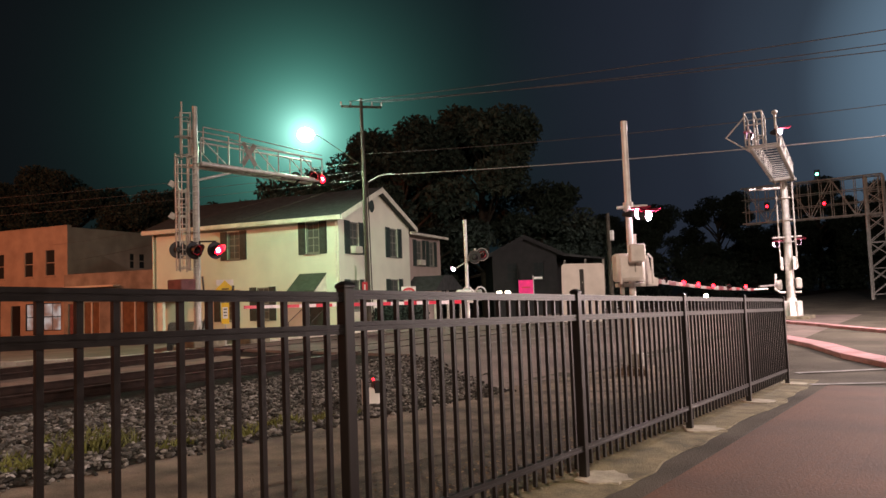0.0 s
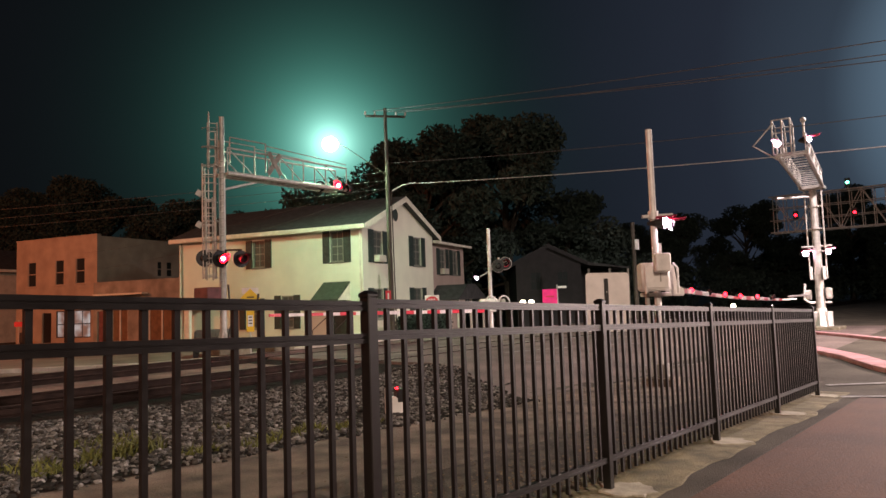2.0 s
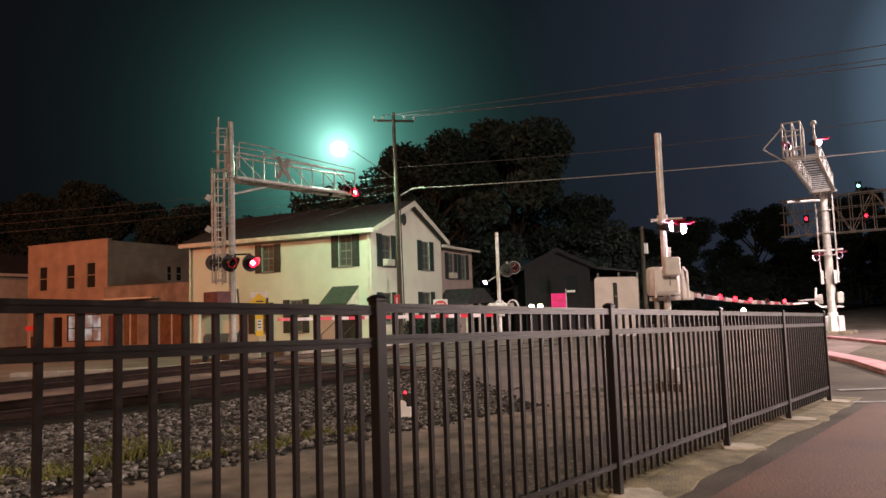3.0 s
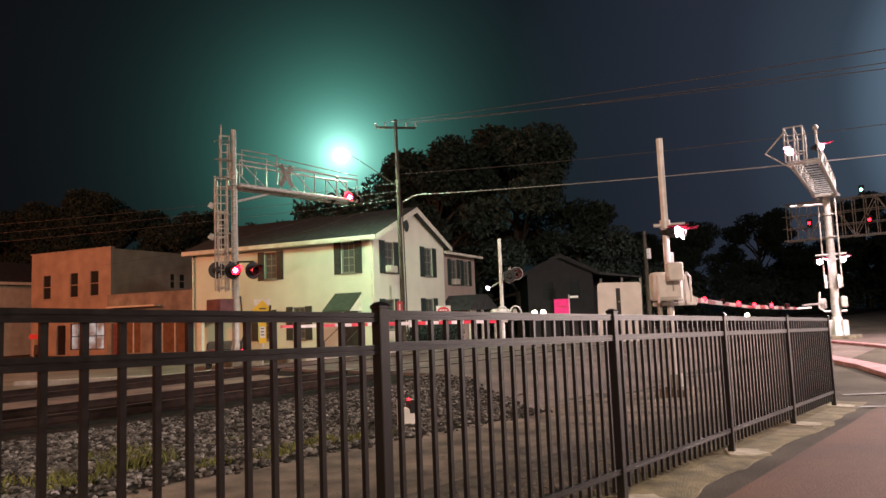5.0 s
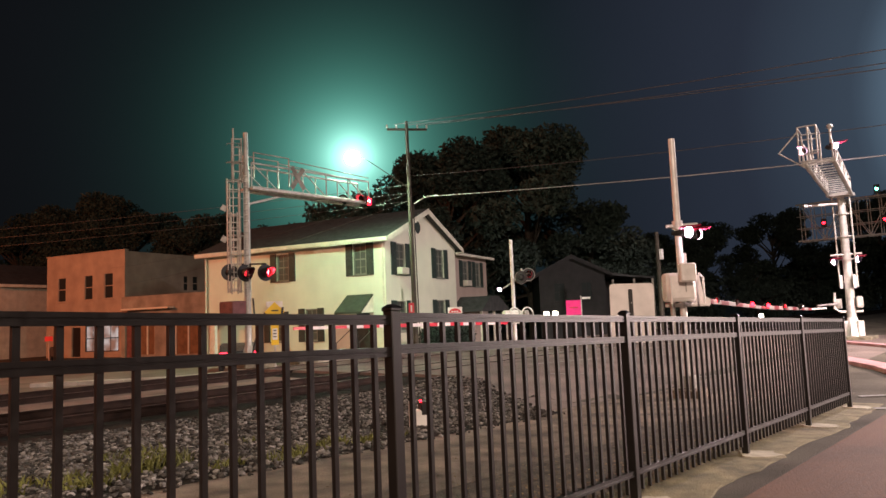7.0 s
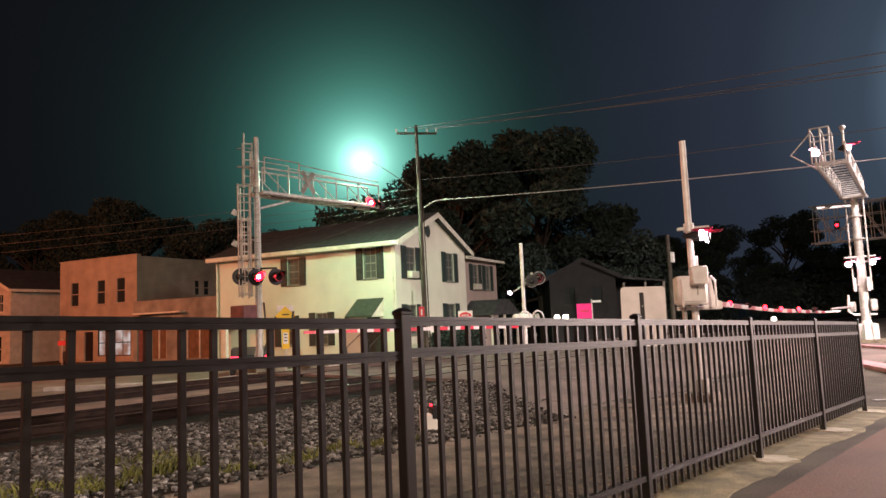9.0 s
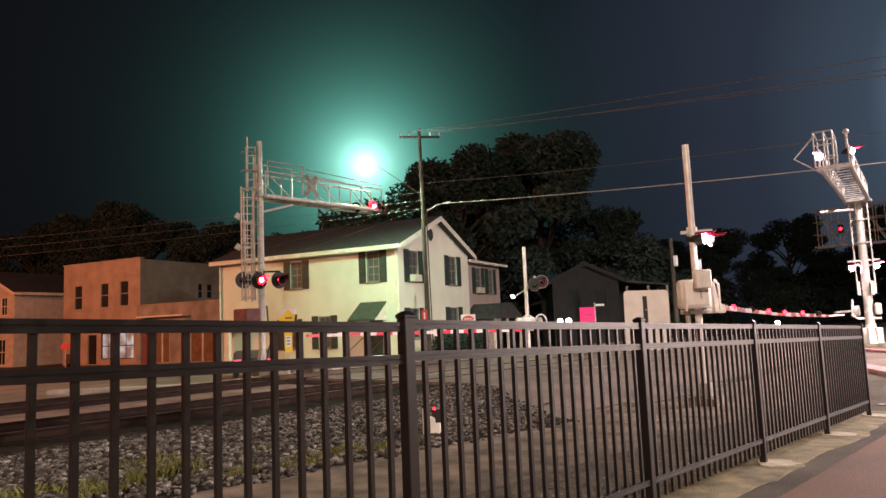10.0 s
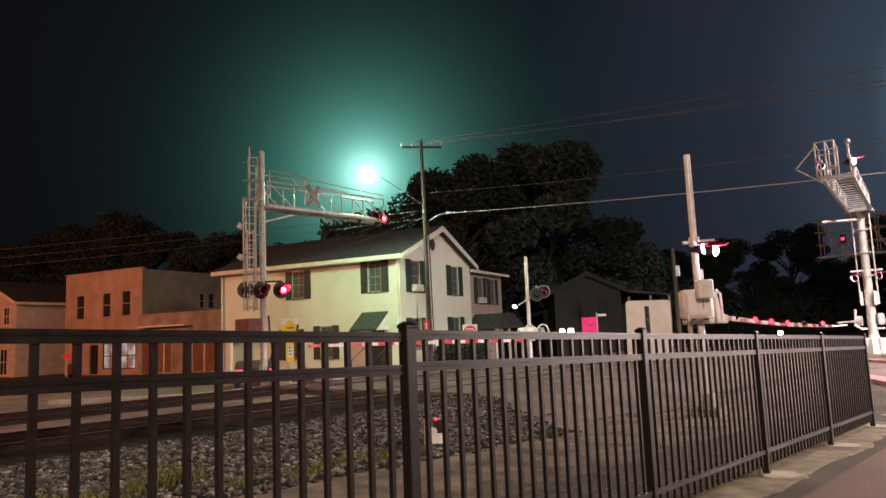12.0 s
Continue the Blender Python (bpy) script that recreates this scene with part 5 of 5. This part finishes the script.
part("plate", box(B(), (-0.08, -0.05, 0.92), (0.08, -0.046, 1.28), None, 0.0), WHITE, s, "white panel with bars", None, False)
bm = B()
for z in (1.0, 1.1, 1.2):
    box(bm, (-0.05, -0.055, z), (0.05, -0.051, z + 0.035))
part("lettering", bm, BLACK, s, "unreadable dark bars", None, False)
part("plate", box(B(), (-0.26, 0.0, 1.98), (0.26, 0.01, 2.16), None, 0.0), SIGNBACK, s, "", None, False)

s = thing("road_sign", pose(23.12, 19.1, -0.1, 0, 0, -51), "white sign with a red half disc on a post", "road sign", "road signs")
sign_post(s, 1.9)
part("plate", box(B(), (-0.31, -0.05, 1.42), (0.31, -0.035, 1.88), None, 0.0), WHITE, s, "white plate", None, False)
bm = B()
prism(bm, [(0.26 * math.cos(a * math.pi / 14), 1.64 + 0.19 * math.sin(a * math.pi / 14)) for a in range(15)], 0.004, Matrix.Translation((0, -0.056, 0)))
part("half_disc", bm, RED, s, "red half disc", None, False)
bm = B()
for x in (-0.16, -0.05, 0.06):
    box(bm, (x, -0.062, 1.67), (x + 0.08, -0.0565, 1.72))
part("lettering", bm, WHITE, s, "unreadable pale bars", None, False)
part("plate", box(B(), (-0.05, -0.05, 1.0), (0.12, -0.04, 1.3), None, 0.0), SIGNBACK, s, "", None, False)

s = thing("road_sign", pose(35.05, 20.2, -0.35, 0, 0, -51), "glowing red square sign on a post with street blade", "road sign", "road signs")
part("post", box(B(), (0.42, -0.03, 0), (0.48, 0.03, 2.6), None, 0.004), STEEL, s, "", None, False)
part("plate", box(B(), (-0.42, -0.05, 1.52), (0.42, -0.032, 2.36), None, 0.0), PINK, s, "red reflective plate", None, False)
part("disc", tube(B(), (0, -0.056, 1.94), (0, -0.049, 1.94), 0.40, n=32), PINK, s, "red disc", None, False)
part("bar", box(B(), (-0.24, -0.062, 1.90), (0.24, -0.057, 1.98), None, 0.0), RED, s, "faint bar", None, False)
part("street_blade", box(B(), (0.5, -0.02, 2.40), (0.98, 0.0, 2.52), None, 0.0), WHITE, s, "pale street blade", None, False)

s = thing("road_sign", pose(20.5, 19.2, -0.1, 0, 0, -51), "small narrow red sign beside the pole", "road sign", "road signs")
sign_post(s, 2.2)
part("plate", box(B(), (-0.11, -0.05, 1.65), (0.11, -0.035, 2.1), None, 0.0), RED, s, "red plate", None, False)
part("bar", box(B(), (-0.03, -0.056, 1.75), (0.03, -0.051, 2.0), None, 0.0), WHITE, s, "", None, False)

# ---- far signal bridge ----
bridge = thing("signal_bridge", pose(63, 5.0, -0.3), "grey lattice signal bridge over the tracks", "signal bridge")
for x in (-0.6, 0.6):
    for z, r in ((6.6, 0.06), (9.6, 0.06), (8.6, 0.035), (7.6, 0.035)):
        part("chord", tube(B(), (x, -0.6, z), (x, 9.6, z), r, n=8), STEEL, bridge)
    for i in range(13):
        y = -0.3 + i * 0.8
        part("truss_post", tube(B(), (x, y, 6.6), (x, y, 9.6), 0.03, n=6), STEEL, bridge)
        if i < 12 and i % 2 == 0:
            part("brace", tube(B(), (x, y, 6.6 if i % 4 else 9.6), (x, y + 1.6, 9.6 if i % 4 else 6.6), 0.03, n=6), STEEL, bridge)
for dx in (-0.6, 0.6):
    for dy in (-0.6, 0.6):
        part("leg", tube(B(), (dx, dy, 0), (dx, dy, 9.6), 0.09, n=8), STEEL, bridge)
for k in range(9):
    z = 0.4 + k
    for a, b in (((-0.6, -0.6), (-0.6, 0.6)), ((0.6, -0.6), (0.6, 0.6)), ((-0.6, -0.6), (0.6, -0.6))):
        part("lattice_bar", tube(B(), (*a, z), (*b, z + (1 if k % 2 else -0.0)), 0.035, n=5), STEEL, bridge)
        part("lattice_bar", tube(B(), (*b, z), (*a, z + 1), 0.035, n=5), STEEL, bridge)
for y, z, mm, nm in ((3.75, 10.1, GREENSIG, "green_lens"), (3.4, 7.7, ARM_RED, "red_lens"), (7.6, 7.9, ARM_RED, "red_lens")):
    hd = part("signal_head", box(B(), (-0.75, y - 0.2, z - 0.35), (-0.65, y + 0.2, z + 0.35), None, 0.03), BLACK, bridge, "black signal head")
    part(nm, tube(B(), (-0.80, y, z), (-0.75, y, z), 0.11, n=14), mm, hd, "lit signal lens")
part("signal_mast", tube(B(), (-0.62, 3.75, 9.6), (-0.62, 3.75, 10.4), 0.05, n=6), STEEL, bridge)

# ---- small things ----
sw = thing("trackside_box", pose(7.1, 6.55, bed_height(7.1, 6.55) + 0.02, 0, 0, -30), "small white trackside box with a red lamp", "trackside box")
part("case", box(B(), (-0.11, -0.09, 0.02), (0.07, 0.09, 0.24), None, 0.02), WHITE, sw, "scuffed white case")
part("stand", box(B(), (0.12, -0.03, 0.0), (0.17, 0.03, 0.42), None, 0.01), WHITE, sw, "white upright")
part("hood", box(B(), (-0.02, -0.10, 0.16), (0.13, 0.06, 0.34), None, 0.02), BLACK, sw)
part("stand", box(B(), (-0.16, -0.03, 0.0), (-0.12, 0.03, 0.36), None, 0.01), WHITE, sw, "white upright")
part("lamp_lens", ball(B(), (-0.02, -0.08, 0.36), 0.018, sub=1), ARM_RED, sw, "tiny red lamp")

car = thing("car", pose(16.9, 25.8, -0.49, 0, 0, 57) @ Matrix.Scale(0.95, 4), "dark parked car with red tail lights", "car", "parked cars")
bm = B()
prism(bm, [(-2.1, 0.35), (2.1, 0.35), (2.15, 0.75), (1.1, 0.88), (0.55, 1.20), (-1.0, 1.22), (-1.8, 0.95), (-2.15, 0.92)], 1.7, Matrix.Translation((0, -0.85, 0)))
bmesh.ops.bevel(bm, geom=bm.edges[:], offset=0.07, segments=3, affect="EDGES")
body = part("body", bm, CARPAINT, car, "dark body shell")
for x in (-1.3, 1.3):
    for y in (-0.78, 0.78):
        w_ = part("wheel", tube(B(), (x, y - 0.1, 0.32), (x, y + 0.1, 0.32), 0.32, n=22), RUBBER, car, "black tyre")
        part("rim", tube(B(), (x, y - 0.11, 0.32), (x, y + 0.11, 0.32), 0.19, n=14), RAILTOP, w_)
for y in (-0.68, 0.68):
    part("tail_light", box(B(), (-2.17, y - 0.16, 0.72), (-2.05, y + 0.16, 0.88), None, 0.03), TAIL, car, "red tail light")
    part("window", box(B(), (-0.95, y * 1.2 - 0.02, 0.98), (0.55, y * 1.2 + 0.02, 1.15), None, 0.01), PANE, car)

for k, (x, y) in enumerate(((39.8, 25.0), (40.15, 24.55))):
    fl = thing("porch_lamp", pose(x, y, 1.0), "warm far porch lamp", "lamp", "far lamps")
    part("globe", box(B(), (-0.16, -0.16, 0.1), (0.16, 0.16, 0.42), None, 0.08), FARWHITE, fl)
    part("stem", tube(B(), (0, 0, -1.6), (0, 0, 0), 0.03, n=6), BLACK, fl)
fl = thing("marker_lamp", pose(31.2, 9.0, -0.1), "low warm marker lamp beyond the gate", "lamp", "far lamps")
part("globe", ball(B(), (0, 0, 0.98), 0.1), FARWHITE, fl)
part("stem", tube(B(), (0, 0, 0), (0, 0, 0.9), 0.03, n=6), BLACK, fl)
for x, y in ((14.6, 21.0), (16.0, 20.4)):
    pl = thing("planter", pose(x, y, land(x, y)), "low pale concrete planter by the street", "planter", "planters")
    part("trough", box(B(), (-0.45, -0.3, 0), (0.45, 0.3, 0.42), None, 0.04), CONCRETE, pl)


bin_ = thing("mail_box", pose(17.5, 47.0, land(17.5, 47.0), 0, 0, -51), "dark street mail box by the shop", "mail box")
part("case", box(B(), (-0.24, -0.22, 0.35), (0.24, 0.22, 1.0), None, 0.06), BLACK, bin_, "dark steel case")
for x in (-0.18, 0.18):
    part("leg", box(B(), (x - 0.03, -0.18, 0), (x + 0.03, 0.18, 0.36), None, 0.0), BLACK, bin_)
sg = thing("shop_sign", pose(17.3, 47.4, land(17.3, 47.4), 0, 0, -51), "small red sign on a thin post", "sign")
sign_post(sg, 1.75)
part("plate", box(B(), (-0.25, -0.05, 1.35), (0.25, -0.035, 1.65), None, 0.0), RED, sg, "red plate", None, False)
bol = thing("lamp_bollard", pose(14.8, 45.6, land(14.8, 45.6)), "dark round-topped street post", "bollard")
part("post", tube(B(), (0, 0, 0), (0, 0, 1.75), 0.09, 0.07, 14), BLACK, bol)
part("knob", ball(B(), (0, 0, 1.86), 0.16), BLACK, bol, "round black top")

# ---- plants ----
def leaves(name, centres, radii, count, size, seed, mat=LEAF):
    """Many small bent leaf sprays scattered in uneven clumps."""
    rs = np.random.RandomState(seed)
    cs, rr = np.array(centres, float), np.array(radii, float)
    w = (rr ** 2).sum(1) if rr.ndim > 1 else rr ** 2
    pick = rs.choice(len(cs), count, p=w / w.sum())
    d = rs.normal(size=(count, 3))
    d /= np.linalg.norm(d, axis=1)[:, None]
    rad = rr[pick] if rr.ndim > 1 else rr[pick][:, None]
    pos = cs[pick] + d * rad * (rs.rand(count, 1) ** 0.4)
    a = rs.normal(size=(count, 3))
    a /= np.linalg.norm(a, axis=1)[:, None]
    b = np.cross(a, rs.normal(size=(count, 3)))
    b /= np.linalg.norm(b, axis=1)[:, None]
    s = size * rs.uniform(0.6, 1.4, (count, 1))
    n_ = np.cross(a, b)
    q = np.stack([pos - a * s, pos + b * s * 0.45 + n_ * s * 0.15, pos + a * s, pos - b * s * 0.45 + n_ * s * 0.15], 1).reshape(-1, 3)
    f = (np.arange(count)[:, None] * 4 + np.array([[0, 1, 2, 3]])).tolist()
    me = bpy.data.meshes.new(name)
    me.from_pydata(q.tolist(), [], f)
    me.materials.append(mat)
    return me


def tree_meshes(h, spread, seed, count, size):
    rs = random.Random(seed)
    bm = B()
    tube(bm, (0, 0, 0), (0.1, 0.05, h * 0.35), h * 0.028, h * 0.02, 10)
    tube(bm, (0.1, 0.05, h * 0.35), (0, 0.2, h * 0.75), h * 0.02, h * 0.007, 8)
    cs, rr = [], []
    for i in range(34):
        a, z = rs.random() * math.tau, rs.uniform(0.14, 0.93)
        reach = spread * (0.35 + 0.65 * max(0.05, math.sin(math.pi * min(1, max(0.1, z - 0.02) / 0.98))) ** 0.8) * rs.uniform(0.45, 1.0)
        c = (reach * math.cos(a), reach * math.sin(a), h * z)
        tube(bm, (0.05, 0.05, h * max(0.2, z - 0.22)), c, h * 0.008, h * 0.002, 5)
        cs.append(c)
        r = spread * rs.uniform(0.20, 0.36)
        rr.append((r, r, r * 0.75))
    return mesh_of("trunk", bm, BARK, True), leaves("crown", cs, rr, count, size, seed)


KINDS = [tree_meshes(17.0, 6.8, 11, 22000, 0.23), tree_meshes(12.0, 5.4, 12, 14000, 0.22), tree_meshes(9.0, 4.2, 13, 9000, 0.20)]


def tree(x, y, kind, s, label="dark leafy tree against the night sky", turn=0):
    t = thing("tree", pose(x, y, -0.6, 0, 0, turn), label, "tree", "background trees")
    for nm, me in zip(("trunk", "crown"), KINDS[kind]):
        o_ = new(nm, me)
        o_.parent, o_.scale = t, (s, s, s)
    return t


TR = random.Random(21)
for x, y, k, s in ((46.0, 30.0, 0, 1.02), (40.0, 33.5, 0, 0.86), (50.5, 27.5, 1, 0.92), (44.0, 37.0, 0, 0.88), (36, 40, 1, 0.95), (53, 25.5, 2, 0.95)):
    tree(x, y, k, s, turn=TR.uniform(0, 360))
for i in range(16):                                               # wood behind the shops
    f = i / 15
    tree(26 + 24 * f + TR.uniform(-3, 3), 92 - 46 * f + TR.uniform(-4, 4), TR.choice((0, 1, 1)), TR.uniform(0.75, 1.05), turn=TR.uniform(0, 360))
for i in range(15):                                               # wood behind the road and yard
    f = i / 14
    tree(66 + 46 * f + TR.uniform(-4, 4), 34 - 26 * f + TR.uniform(-3, 3), TR.choice((0, 1)), TR.uniform(0.55, 0.8) * (0.75 + 0.45 * f), turn=TR.uniform(0, 360))
for i in range(8):
    tree(120 + 4 * i, 6 - 9 * i, 0, TR.uniform(0.8, 1.1), turn=TR.uniform(0, 360))

rw = random.Random(77)
low_c, low_r = [], []
for i in range(70):
    f = i / 69
    low_c.append((58 + 62 * f + rw.uniform(-2, 2), 41 - 42 * f + rw.uniform(-2, 2), rw.uniform(0.6, 3.6)))
    q = rw.uniform(1.6, 3.0)
    low_r.append((q, q, q * 0.9))
for i in range(46):
    f = i / 45
    low_c.append((30 + 26 * f + rw.uniform(-2, 2), 84 - 42 * f + rw.uniform(-2, 2), rw.uniform(0.6, 4.0)))
    q = rw.uniform(1.6, 3.0)
    low_r.append((q, q, q * 0.9))
tagged(new("undergrowth", leaves("undergrowth", low_c, low_r, 42000, 0.26, 61)), "dark undergrowth at the edge of the woods", "undergrowth", kind="stuff")

hedge = thing("bush", HM @ pose(4.6, -0.9, 0), "dark green bushes before the gable wall", "bush", "garden bushes")
o_ = new("foliage", leaves("foliage", [(-2.2 + 0.7 * i, 0.1 * (i % 3), 0.75 + 0.12 * (i % 2)) for i in range(9)], [(0.55, 0.5, 0.75)] * 9, 5200, 0.09, 31))
o_.parent = hedge
bm = B()
for i in range(9):
    tube(bm, (-2.2 + 0.7 * i, 0, 0), (-2.1 + 0.7 * i, 0.05, 0.7), 0.03, 0.01, 6)
part("stems", bm, BARK, hedge)


def weeds(name, spots, seed, label):
    rs = np.random.RandomState(seed)
    V, F_ = [], []
    for (x, y, r, count, h) in spots:
        for _ in range(count):
            a, q = rs.rand() * math.tau, r * rs.rand() ** 0.6
            px, py = x + q * math.cos(a) * 1.6, y + q * math.sin(a) * 0.6
            z, hh = bed_height(px, py), h * rs.uniform(0.4, 1.2)
            lean = rs.normal(size=2) * 0.6 * hh
            wx = rs.normal(size=2)
            wx = wx / np.linalg.norm(wx) * rs.uniform(0.005, 0.017)
            n0 = len(V)
            V += [(px - wx[0], py - wx[1], z), (px + wx[0], py + wx[1], z), (px + lean[0] * 0.4 + wx[0] * 0.8, py + lean[1] * 0.4 + wx[1] * 0.8, z + hh * 0.6),
                  (px + lean[0] * 0.4 - wx[0] * 0.8, py + lean[1] * 0.4 - wx[1] * 0.8, z + hh * 0.6), (px + lean[0], py + lean[1], z + hh * 0.95)]
            F_ += [(n0, n0 + 1, n0 + 2, n0 + 3), (n0 + 3, n0 + 2, n0 + 4)]
    me = bpy.data.meshes.new(name)
    me.from_pydata(V, [], F_)
    me.materials.append(BLADE)
    return tagged(new(name, me), label, "weeds", kind="stuff")


weeds("weeds", [(1.6, 6.6, 0.4, 150, 0.16), (2.3, 7.0, 0.4, 160, 0.12), (2.7, 6.5, 0.22, 130, 0.14), (3.45, 6.8, 0.26, 230, 0.20), (3.75, 7.7, 0.3, 90, 0.13), (3.95, 6.3, 0.14, 70, 0.12),
                (4.6, 6.2, 0.16, 120, 0.13), (5.3, 6.45, 0.22, 120, 0.12), (5.85, 6.3, 0.14, 80, 0.12), (6.4, 6.3, 0.12, 25, 0.08), (4.9, 7.4, 0.2, 40, 0.09)], 41,
      "olive weeds at the foot of the ballast")


def litter(name, count, seed):
    """Dry leaves and scraps lying along the fence."""
    rs = np.random.RandomState(seed)
    V, F_ = [], []
    for k in range(count):
        x, y = rs.uniform(-1, 13), 2.55 + abs(rs.normal()) * 0.7
        s, a = rs.uniform(0.005, 0.016), rs.rand() * math.tau
        z = land(x, y) + 0.016
        for q in range(4):
            b_ = a + q * math.pi / 2
            r = s * (1.5 if q % 2 else 0.8)
            V.append((x + r * math.cos(b_), y + r * math.sin(b_), z + rs.uniform(0, 0.012)))
        F_.append((4 * k, 4 * k + 1, 4 * k + 2, 4 * k + 3))
    me = bpy.data.meshes.new(name)
    me.from_pydata(V, [], F_)
    me.materials.append(LITTER)
    return tagged(new(name, me), "dry leaves and scraps along the fence", "leaf litter", kind="stuff")


litter("leaf_litter", 7000, 51)

motions()
